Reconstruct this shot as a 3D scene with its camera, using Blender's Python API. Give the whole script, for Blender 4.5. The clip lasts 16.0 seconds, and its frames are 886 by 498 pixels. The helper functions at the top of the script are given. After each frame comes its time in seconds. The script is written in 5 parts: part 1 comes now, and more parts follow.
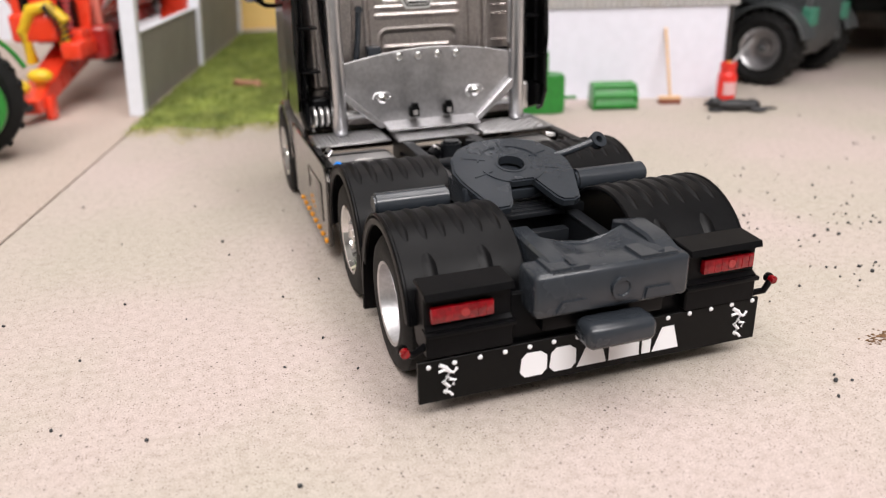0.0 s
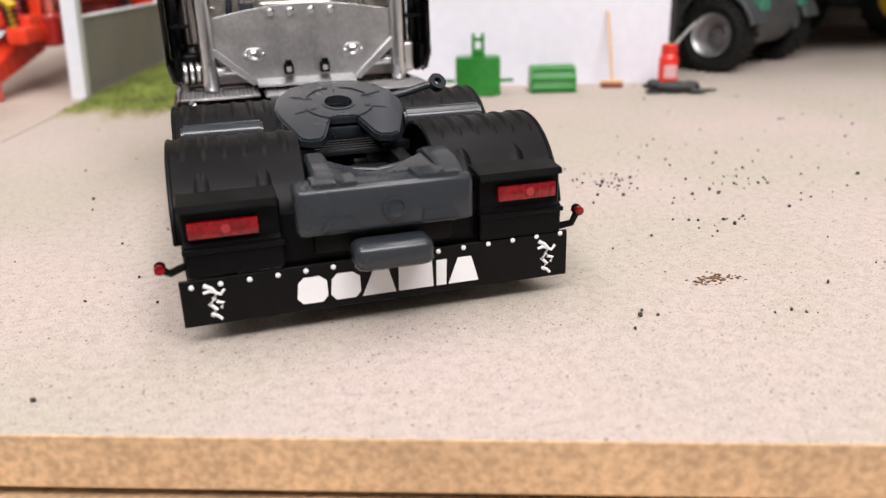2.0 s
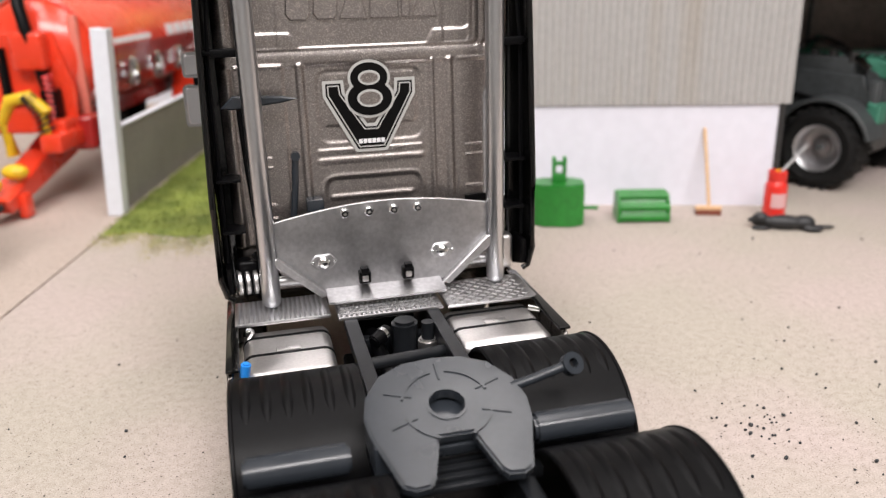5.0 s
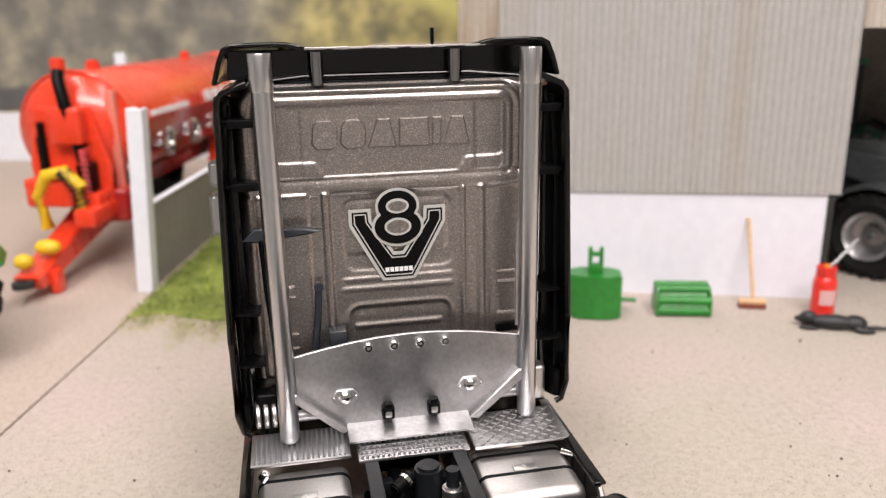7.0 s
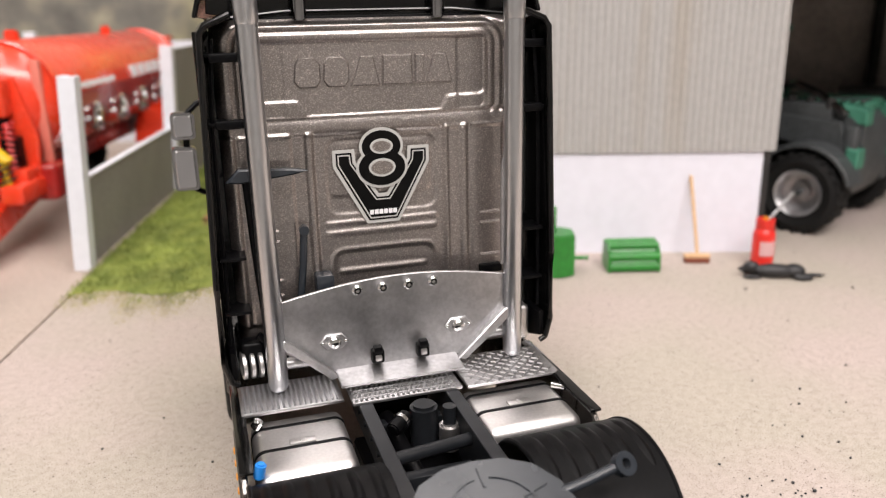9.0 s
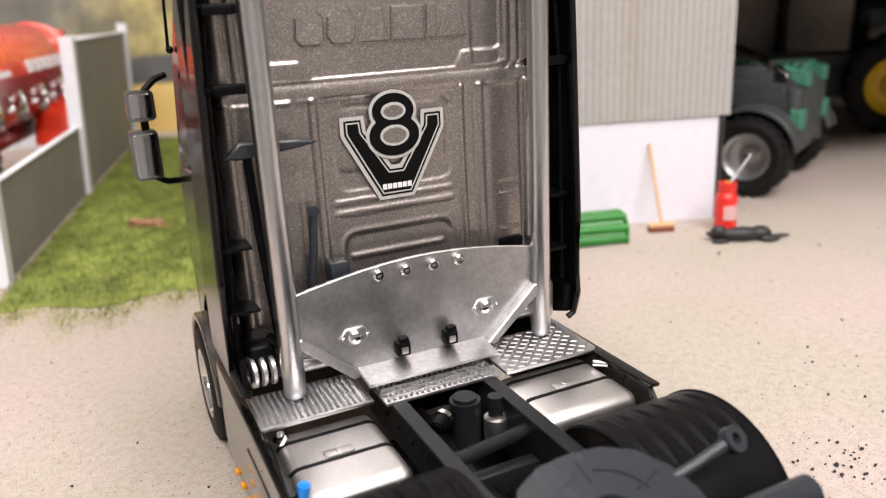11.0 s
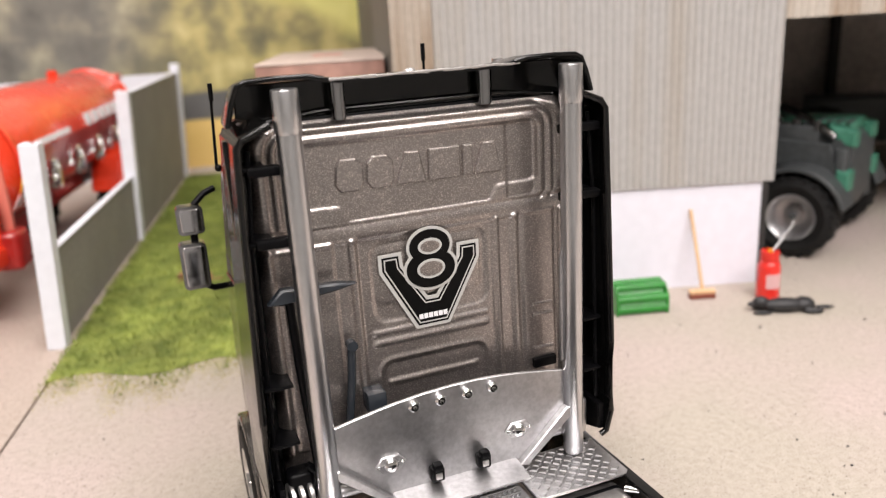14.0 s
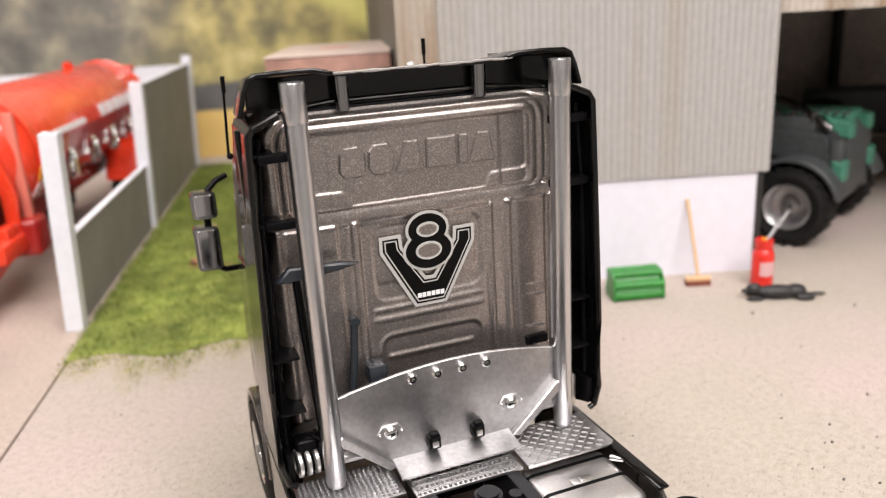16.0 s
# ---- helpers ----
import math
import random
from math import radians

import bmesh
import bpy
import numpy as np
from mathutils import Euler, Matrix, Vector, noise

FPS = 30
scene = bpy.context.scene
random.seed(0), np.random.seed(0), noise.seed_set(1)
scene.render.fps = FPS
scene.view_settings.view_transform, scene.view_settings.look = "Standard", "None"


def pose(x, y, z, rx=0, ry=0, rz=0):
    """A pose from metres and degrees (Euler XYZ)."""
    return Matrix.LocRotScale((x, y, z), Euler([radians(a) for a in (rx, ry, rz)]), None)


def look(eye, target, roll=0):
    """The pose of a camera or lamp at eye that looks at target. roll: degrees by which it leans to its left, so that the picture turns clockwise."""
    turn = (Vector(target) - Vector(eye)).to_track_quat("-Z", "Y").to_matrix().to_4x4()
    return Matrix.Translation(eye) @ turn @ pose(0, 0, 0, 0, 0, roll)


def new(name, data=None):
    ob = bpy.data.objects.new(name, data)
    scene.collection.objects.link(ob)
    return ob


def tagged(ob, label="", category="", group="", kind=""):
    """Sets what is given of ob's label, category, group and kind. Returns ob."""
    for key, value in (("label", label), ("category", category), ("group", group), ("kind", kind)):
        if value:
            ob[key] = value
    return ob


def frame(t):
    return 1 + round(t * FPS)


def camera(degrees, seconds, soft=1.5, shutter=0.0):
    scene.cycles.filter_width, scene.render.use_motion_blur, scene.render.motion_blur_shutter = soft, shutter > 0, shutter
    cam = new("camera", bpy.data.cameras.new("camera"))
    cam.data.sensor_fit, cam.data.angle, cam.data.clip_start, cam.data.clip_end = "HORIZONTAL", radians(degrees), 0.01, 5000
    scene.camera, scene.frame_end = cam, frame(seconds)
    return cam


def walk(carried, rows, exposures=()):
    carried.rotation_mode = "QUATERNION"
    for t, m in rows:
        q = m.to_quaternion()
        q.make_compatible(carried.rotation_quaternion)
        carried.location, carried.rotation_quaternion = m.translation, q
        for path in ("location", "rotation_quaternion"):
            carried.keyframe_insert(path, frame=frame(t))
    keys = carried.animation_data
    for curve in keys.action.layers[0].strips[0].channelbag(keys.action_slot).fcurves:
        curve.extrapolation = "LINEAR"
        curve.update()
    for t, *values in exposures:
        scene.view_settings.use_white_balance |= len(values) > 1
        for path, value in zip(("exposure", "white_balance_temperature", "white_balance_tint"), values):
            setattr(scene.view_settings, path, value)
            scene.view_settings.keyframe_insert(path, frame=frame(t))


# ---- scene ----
# A 1:32 model lorry on a board farmyard. All numbers below are millimetres; MM turns them into metres.
MM = 0.001
cam = camera(59.5, 16.0, soft=1.2)
cam.data.dof.use_dof, cam.data.dof.focus_distance, cam.data.dof.aperture_fstop = True, 0.182, 15.5
ROWS = [
    (0, -75.44, -127.41, 91.83, 67.979, 1.328, -18.490),
    (0.5, -60.95, -132.89, 91.77, 67.753, 1.524, -18.343),
    (1, -47.69, -138.92, 90.73, 68.208, 1.562, -18.035),
    (1.5, -34.54, -143.40, 81.50, 68.905, 1.564, -17.318),
    (2, -28.93, -143.89, 70.21, 69.483, 1.607, -16.550),
    (2.5, -31.20, -141.51, 71.05, 69.927, 1.530, -16.182),
    (3, -25.18, -134.69, 76.04, 70.370, 1.305, -16.428),
    (3.5, -18.22, -133.04, 78.21, 70.606, 0.921, -16.898),
    (4, -24.11, -126.60, 80.43, 70.560, 0.695, -16.816),
    (4.5, -30.57, -91.62, 97.88, 70.666, 1.068, -15.554),
    (7, -24.13, -59.27, 133.43, 73.581, 1.038, -11.317),
    (7.5, -24.46, -61.34, 144.62, 74.551, 1.022, -11.386),
    (8, -29.11, -63.56, 146.66, 74.776, 1.215, -12.144),
    (8.5, -34.37, -60.59, 132.21, 73.804, 1.065, -14.672),
    (9, -41.60, -57.75, 121.05, 72.847, 1.079, -17.626),
    (11.5, -63.29, -27.41, 111.55, 72.149, 2.906, -26.228),
    (12, -55.14, -31.41, 112.89, 71.954, 2.799, -25.748),
    (12.5, -52.08, -31.22, 113.96, 71.855, 2.847, -24.885),
    (13, -53.14, -28.66, 119.16, 71.996, 2.952, -23.840),
    (13.5, -58.23, -28.21, 130.54, 72.279, 3.022, -22.927),
    (14, -57.52, -27.98, 139.83, 72.814, 3.218, -22.502),
    (14.5, -57.15, -26.38, 148.76, 73.247, 3.393, -22.282),
    (15, -58.50, -28.15, 151.93, 73.371, 3.558, -22.098),
    (15.5, -58.84, -33.76, 145.02, 72.708, 3.367, -21.912),
    (16, -59.38, -40.39, 141.33, 72.219, 3.208, -21.791),
]
walk(cam, [(t, pose(x * MM, y * MM, z * MM, rx, ry, rz)) for t, x, y, z, rx, ry, rz in ROWS],
     exposures=((0, 0.0, 6400, 12), (4.5, 0.0, 6400, 12), (7.0, 0.02, 6620, 13), (8.5, 0.03, 6620, 13), (11.5, 0.17, 6620, 13), (13, 0.17, 6620, 13), (16, 0.14, 6620, 13)))

# ---- world and lamps: an indoor room with ceiling panels ----
world = bpy.data.worlds.new("world")
scene.world = world
world.use_nodes = True
world.node_tree.nodes["Background"].inputs[0].default_value = (0.9, 0.95, 1.0, 1)
world.node_tree.nodes["Background"].inputs[1].default_value = 0.25


def lamp(name, x, y, z, sx, sy, watts, colour, target=None):
    data = bpy.data.lights.new(name, "AREA")
    data.shape, data.size, data.size_y, data.energy, data.color = "RECTANGLE", sx * MM, sy * MM, watts, colour
    ob = new(name, data)
    ob.matrix_world = look((x * MM, y * MM, z * MM), [c * MM for c in (target or (x, y + 1, 0))])
    return ob


lamp("ceiling_lamp", -100, -900, 1250, 1600, 350, 31, (1.0, 0.955, 0.925), (0, 150, 50))
lamp("ceiling_lamp", 350, 150, 1370, 300, 1300, 8.6, (1.0, 0.955, 0.925))
lamp("ceiling_lamp", -450, 100, 1370, 300, 1300, 8.2, (1.0, 0.955, 0.925))


# ---- materials ----
def mat(name, base, rough=0.5, metal=0.0, grain=0.0, size=2.0, stains=0.0, stain_size=30.0, bump=0.0, coat=0.0, second=None, spec=0.5):
    """Principled material with grain (size mm) and stains (stain_size mm) in colour, and a fine bump."""
    m = bpy.data.materials.new(name)
    m.use_nodes = True
    nt = m.node_tree
    b = nt.nodes["Principled BSDF"]
    b.inputs["Base Color"].default_value = (*base, 1)
    b.inputs["Roughness"].default_value, b.inputs["Metallic"].default_value = rough, metal
    b.inputs["Coat Weight"].default_value, b.inputs["Specular IOR Level"].default_value = coat, spec
    tc = nt.nodes.new("ShaderNodeTexCoord")

    def noise_tex(mm, detail=4):
        n = nt.nodes.new("ShaderNodeTexNoise")
        n.inputs["Scale"].default_value, n.inputs["Detail"].default_value = 1000.0 / mm, detail
        nt.links.new(tc.outputs["Object"], n.inputs["Vector"])
        return n

    last = None
    if grain or stains:
        mix = nt.nodes.new("ShaderNodeMix")
        mix.data_type = "RGBA"
        lo = second or tuple(c * (1 - grain) for c in base)
        mix.inputs["A"].default_value, mix.inputs["B"].default_value = (*lo, 1), (*[min(1, c * (1 + 0.5 * grain)) for c in base], 1)
        ramp = nt.nodes.new("ShaderNodeMapRange")
        ramp.inputs[1].default_value, ramp.inputs[2].default_value = 0.35, 0.65
        g = noise_tex(size)
        nt.links.new(g.outputs["Fac"], ramp.inputs[0])
        nt.links.new(ramp.outputs[0], mix.inputs["Factor"])
        last = mix.outputs["Result"]
        if stains:
            mul = nt.nodes.new("ShaderNodeMix")
            mul.data_type, mul.blend_type = "RGBA", "MULTIPLY"
            r2 = nt.nodes.new("ShaderNodeMapRange")
            r2.inputs[1].default_value, r2.inputs[2].default_value = 0.3, 0.7
            r2.inputs[3].default_value, r2.inputs[4].default_value = 1 - stains, 1.0
            nt.links.new(noise_tex(stain_size, 3).outputs["Fac"], r2.inputs[0])
            mul.inputs["Factor"].default_value = 1.0
            nt.links.new(last, mul.inputs["A"])
            nt.links.new(r2.outputs[0], mul.inputs["B"])
            last = mul.outputs["Result"]
            r3 = nt.nodes.new("ShaderNodeMapRange")
            r3.inputs[3].default_value, r3.inputs[4].default_value = max(0.02, rough - 0.12), min(1, rough + 0.12)
            nt.links.new(noise_tex(stain_size * 0.6, 5).outputs["Fac"], r3.inputs[0])
            nt.links.new(r3.outputs[0], b.inputs["Roughness"])
        nt.links.new(last, b.inputs["Base Color"])
    if bump:
        bp = nt.nodes.new("ShaderNodeBump")
        bp.inputs["Strength"].default_value, bp.inputs["Distance"].default_value = bump, 0.0003
        nt.links.new(noise_tex(size).outputs["Fac"], bp.inputs["Height"])
        nt.links.new(bp.outputs[0], b.inputs["Normal"])
    return m


M_BLACK = mat("satin_black_plastic", (0.0028, 0.0028, 0.0034), 0.40, spec=0.13, grain=0.3, size=1.0, stains=0.25, stain_size=12)
M_GLOSS = mat("gloss_black_paint", (0.004, 0.004, 0.004), 0.14, grain=0.2, size=3, stains=0.1, stain_size=20, spec=0.42)
M_TYRE = mat("tyre_rubber", (0.008, 0.008, 0.008), 0.7, spec=0.3, grain=0.4, size=1.0, stains=0.3, stain_size=10, bump=0.2)
M_GREY = mat("dark_grey_plastic", (0.027, 0.032, 0.039), 0.24, spec=0.5, grain=0.05, size=1.5, stains=0.05, stain_size=15)
M_ALU = mat("brushed_aluminium", (0.60, 0.595, 0.605), 0.42, metal=1.0, grain=0.12, size=1.2, stains=0.2, stain_size=10)
M_CAST = mat("cast_silver", (0.74, 0.72, 0.71), 0.40, metal=1.0, grain=0.06, size=0.8, stains=0.14, stain_size=12, bump=0.05)
M_CHROME = mat("chrome", (0.75, 0.75, 0.75), 0.08, metal=1.0)
M_RAIL = mat("blackened_chassis_steel", (0.012, 0.0135, 0.016), 0.36, spec=0.35, grain=0.15, size=1.5, stains=0.15, stain_size=15)
M_DARKCHROME = mat("dark_chrome", (0.34, 0.34, 0.35), 0.14, metal=1.0)
M_PIPE = mat("polished_pipe", (0.64, 0.645, 0.665), 0.30, metal=1.0, grain=0.03, size=2.5)
M_WHITE = mat("white_print", (0.85, 0.85, 0.87), 0.5)
M_DECAL = mat("black_print", (0.003, 0.003, 0.003), 0.42, spec=0.16, grain=0.2, size=1.5)
M_SILVERPRINT = mat("silver_print", (0.6, 0.6, 0.58), 0.4, metal=0.3)
M_RED = mat("red_lens", (0.235, 0.002, 0.006), 0.16, grain=0.4, size=1.2, coat=0.2)
M_INSERT = mat("pale_red_lens", (0.34, 0.03, 0.03), 0.12)
M_BLUE = mat("blue_cap", (0.02, 0.25, 0.75), 0.4)
M_ORANGE = mat("orange_lens", (0.85, 0.35, 0.03), 0.3)


def graph(m):
    nt = m.node_tree
    tc = nt.nodes.new("ShaderNodeTexCoord")

    def node(kind, links=(), **values):
        n = nt.nodes.new(kind)
        for k, v in values.items():
            n.inputs[k.replace("_", " ")].default_value = v
        for k, src in links:
            nt.links.new(src, n.inputs[k])
        return n

    return nt, tc, node


def board_paint(name, base, pink):
    """Sanded board: pale ground with pinkish patches, fine dark and pale specks, slight stains."""
    m = mat(name, base, 0.88, spec=0.25)
    nt, tc, node = graph(m)
    b = nt.nodes["Principled BSDF"]
    at = tc.outputs["Object"]

    def mix(kind, fac, a, c):
        n = nt.nodes.new("ShaderNodeMix")
        n.data_type, n.blend_type = "RGBA", kind
        for key, v in (("Factor", fac), ("A", a), ("B", c)):
            if isinstance(v, (tuple, float)):
                n.inputs[key].default_value = (*v, 1) if isinstance(v, tuple) else v
            else:
                nt.links.new(v, n.inputs[key])
        return n.outputs["Result"]

    def span(src, a, c, lo=0.0, hi=1.0):
        n = node("ShaderNodeMapRange", ((0, src),))
        for k, v in zip((1, 2, 3, 4), (a, c, lo, hi)):
            n.inputs[k].default_value = v
        return n.outputs[0]

    patches = node("ShaderNodeTexNoise", (("Vector", at),), Scale=11.0, Detail=4.0)
    fine = node("ShaderNodeTexNoise", (("Vector", at),), Scale=2600.0, Detail=3.0)
    mid = node("ShaderNodeTexNoise", (("Vector", at),), Scale=420.0, Detail=3.0)
    col = mix("MIX", span(patches.outputs["Fac"], 0.4, 0.62), base, pink)
    col = mix("MULTIPLY", 1.0, col, mix("MIX", span(fine.outputs["Fac"], 0.3, 0.7), (0.70, 0.69, 0.67), (1.04, 1.04, 1.04)))
    col = mix("MULTIPLY", 1.0, col, mix("MIX", span(mid.outputs["Fac"], 0.32, 0.6), (0.88, 0.87, 0.85), (1.0, 1.0, 1.0)))
    for scale, reach, chance, tone in ((1700.0, 0.32, 0.64, (0.20, 0.165, 0.14)), (800.0, 0.24, 0.90, (0.09, 0.075, 0.065))):
        dots = node("ShaderNodeTexVoronoi", (("Vector", at),), Scale=scale)
        near = span(dots.outputs["Distance"], reach, reach * 0.6)
        sep = node("ShaderNodeSeparateColor", ((0, dots.outputs["Color"]),))
        some = span(sep.outputs[0], chance, chance + 0.02)
        both = nt.nodes.new("ShaderNodeMath")
        both.operation = "MULTIPLY"
        nt.links.new(near, both.inputs[0])
        nt.links.new(some, both.inputs[1])
        col = mix("MIX", both.outputs[0], col, tone)
    nt.links.new(col, b.inputs["Base Color"])
    bp = node("ShaderNodeBump", (("Height", fine.outputs["Fac"]),), Strength=0.35, Distance=0.00012)
    nt.links.new(bp.outputs[0], b.inputs["Normal"])
    return m


def streaked(name, base, streak, lo, hi, rough=0.6):
    """Sheet metal with upright streaks of rust or dirt."""
    m = mat(name, base, rough)
    nt, tc, node = graph(m)
    mp = node("ShaderNodeMapping", (("Vector", tc.outputs["Object"]),), Scale=(60.0, 60.0, 5.0))
    n = node("ShaderNodeTexNoise", (("Vector", mp.outputs[0]),), Scale=1.0, Detail=5.0)
    r = node("ShaderNodeMapRange", ((0, n.outputs["Fac"]),))
    r.inputs[1].default_value, r.inputs[2].default_value = lo, hi
    fine = node("ShaderNodeTexNoise", (("Vector", tc.outputs["Object"]),), Scale=350.0, Detail=3.0)
    f = node("ShaderNodeMapRange", ((0, fine.outputs["Fac"]),))
    f.inputs[3].default_value, f.inputs[4].default_value = 0.86, 1.1
    mx = nt.nodes.new("ShaderNodeMix")
    mx.data_type = "RGBA"
    mx.inputs["A"].default_value, mx.inputs["B"].default_value = (*base, 1), (*streak, 1)
    nt.links.new(r.outputs[0], mx.inputs["Factor"])
    mu = nt.nodes.new("ShaderNodeMix")
    mu.data_type, mu.blend_type = "RGBA", "MULTIPLY"
    mu.inputs["Factor"].default_value = 1.0
    nt.links.new(mx.outputs["Result"], mu.inputs["A"])
    nt.links.new(f.outputs[0], mu.inputs["B"])
    nt.links.new(mu.outputs["Result"], nt.nodes["Principled BSDF"].inputs["Base Color"])
    return m


def flake_paint(name, base, rough, metal, coat):
    """Metallic lacquer: every flake has its own brightness and lie."""
    m = mat(name, base, rough, metal=metal, coat=coat)
    nt, tc, node = graph(m)
    b = nt.nodes["Principled BSDF"]
    v = node("ShaderNodeTexVoronoi", (("Vector", tc.outputs["Object"]),), Scale=5600.0)
    sep = node("ShaderNodeSeparateColor", ((0, v.outputs["Color"]),))
    r = node("ShaderNodeMapRange", ((0, sep.outputs[0]),))
    r.inputs[1].default_value, r.inputs[2].default_value, r.inputs[3].default_value, r.inputs[4].default_value = 0.0, 1.0, 0.0, 1.0
    peak = nt.nodes.new("ShaderNodeMath")
    peak.operation = "POWER"
    peak.inputs[1].default_value = 5.0
    nt.links.new(r.outputs[0], peak.inputs[0])
    glint = nt.nodes.new("ShaderNodeMath")
    glint.operation = "MULTIPLY_ADD"
    glint.inputs[1].default_value, glint.inputs[2].default_value = 1.05, 0.84
    nt.links.new(peak.outputs[0], glint.inputs[0])
    n = node("ShaderNodeTexNoise", (("Vector", tc.outputs["Object"]),), Scale=40.0, Detail=3.0)
    r2 = node("ShaderNodeMapRange", ((0, n.outputs["Fac"]),))
    r2.inputs[1].default_value, r2.inputs[2].default_value, r2.inputs[3].default_value, r2.inputs[4].default_value = 0.3, 0.7, 0.88, 1.08
    mul = nt.nodes.new("ShaderNodeMath")
    mul.operation = "MULTIPLY"
    nt.links.new(glint.outputs[0], mul.inputs[0])
    nt.links.new(r2.outputs[0], mul.inputs[1])
    mx = nt.nodes.new("ShaderNodeMix")
    mx.data_type, mx.blend_type = "RGBA", "MULTIPLY"
    mx.inputs["Factor"].default_value = 1.0
    mx.inputs["A"].default_value = (*base, 1)
    nt.links.new(mul.outputs[0], mx.inputs["B"])
    nt.links.new(mx.outputs["Result"], b.inputs["Base Color"])
    bp = node("ShaderNodeBump", (("Height", sep.outputs[1]),), Strength=0.5, Distance=0.00004)
    nt.links.new(bp.outputs[0], b.inputs["Normal"])
    return m


M_GUN = flake_paint("gunmetal_metallic_paint", (0.425, 0.387, 0.368), 0.32, 0.95, 0.7)
# gunmetal again for the sides, their dark reflections put into the colour
M_GUNDARK = flake_paint("gunmetal_dark_reflection", (0.10, 0.09, 0.082), 0.22, 0.7, 0.6)
M_BOARD = board_paint("sanded_board", (0.515, 0.468, 0.408), (0.57, 0.485, 0.455))
M_BOARD_B = board_paint("sanded_board_warm", (0.53, 0.45, 0.395), (0.56, 0.47, 0.42))
M_RUST = streaked("rusty_corrugated", (0.50, 0.455, 0.40), (0.26, 0.165, 0.09), 0.50, 0.78)
# side sheet: shade put into a darker base colour, plus streaks
M_SIDE = streaked("shaded_side_sheet", (0.20, 0.195, 0.185), (0.14, 0.125, 0.11), 0.45, 0.75)
M_EDGE = mat("raw_fibreboard", (0.66, 0.45, 0.27), 0.85, grain=0.25, size=1.5, stains=0.2, stain_size=20, bump=0.3)
M_FENCE = mat("grey_concrete_panel", (0.285, 0.27, 0.253), 0.75, grain=0.12, size=2, stains=0.15, stain_size=35)
M_POST = mat("white_plastic_profile", (0.80, 0.82, 0.89), 0.45, grain=0.04, size=5, stains=0.06, stain_size=30)
M_WALLWHITE = mat("white_card", (0.79, 0.79, 0.88), 0.6, grain=0.03, size=6, stains=0.04, stain_size=50)
M_CORR = streaked("corrugated_sheet", (0.435, 0.425, 0.415), (0.39, 0.35, 0.30), 0.5, 0.85)
M_GREEN = mat("green_paint", (0.022, 0.23, 0.03), 0.35, grain=0.15, size=3, stains=0.15, stain_size=15)
M_TEAL = mat("pale_green_paint", (0.06, 0.24, 0.16), 0.4, grain=0.15, size=3, stains=0.15, stain_size=15)
M_REDPAINT = mat("red_paint", (0.84, 0.055, 0.02), 0.28, grain=0.03, size=4, stains=0.06, stain_size=30, coat=0.5)
M_REDDARK = mat("dark_red_paint", (0.40, 0.015, 0.012), 0.3, grain=0.12, size=4, stains=0.15, stain_size=30, coat=0.4)
M_YELLOW = mat("yellow_plastic", (0.8, 0.52, 0.02), 0.4, grain=0.1, size=3, stains=0.1, stain_size=10)
M_WOOD = mat("pale_wood", (0.72, 0.47, 0.26), 0.6, grain=0.2, size=1.2)
M_BRUSH = mat("red_brown_bristle", (0.22, 0.06, 0.035), 0.8, grain=0.3, size=0.8)
M_LOADER = mat("dark_machine_grey", (0.068, 0.075, 0.078), 0.45, grain=0.2, size=2, stains=0.25, stain_size=15)
M_DARK = mat("dark_interior", (0.03, 0.028, 0.027), 0.8, grain=0.2, size=6, stains=0.2, stain_size=60)
M_GRASS = mat("grass_fibre", (0.27, 0.315, 0.068), 0.7, grain=0.45, size=9, stains=0.45, stain_size=45, second=(0.17, 0.225, 0.038))
M_STRAW = mat("dry_grass_fibre", (0.46, 0.40, 0.13), 0.8, grain=0.3, size=9, stains=0.2, stain_size=30)
M_ROOM = mat("room_paint", (0.68, 0.67, 0.65), 0.8, grain=0.05, size=50, stains=0.05, stain_size=400)
M_COPPER = mat("pink_brown_card", (0.42, 0.23, 0.18), 0.55, grain=0.2, size=8, stains=0.3, stain_size=20)
M_CARDTOP = mat("pale_card", (0.62, 0.5, 0.44), 0.6, grain=0.1, size=8, stains=0.1, stain_size=20)
M_BEAD = mat("black_granule", (0.032, 0.035, 0.038), 0.6, grain=0.4, size=0.6)
M_FIG = mat("painted_figure_black", (0.02, 0.02, 0.022), 0.5, grain=0.3, size=1.5)
M_FIGBROWN = mat("painted_figure_brown", (0.33, 0.16, 0.09), 0.6, grain=0.3, size=2.5)


# ---- mesh helpers (millimetres) ----
def box(x0, x1, y0, y1, z0, z1, bevel=0.0, seg=2, bm=None):
    bm = bm or bmesh.new()
    vs = bmesh.ops.create_cube(bm, size=1)["verts"]
    for v in vs:
        v.co = Vector(((x0 + x1) / 2 + v.co.x * (x1 - x0), (y0 + y1) / 2 + v.co.y * (y1 - y0), (z0 + z1) / 2 + v.co.z * (z1 - z0)))
    if bevel:
        es = list({e for v in vs for e in v.link_edges})
        bmesh.ops.bevel(bm, geom=es, offset=bevel, segments=seg, affect="EDGES", profile=0.5)
    return bm


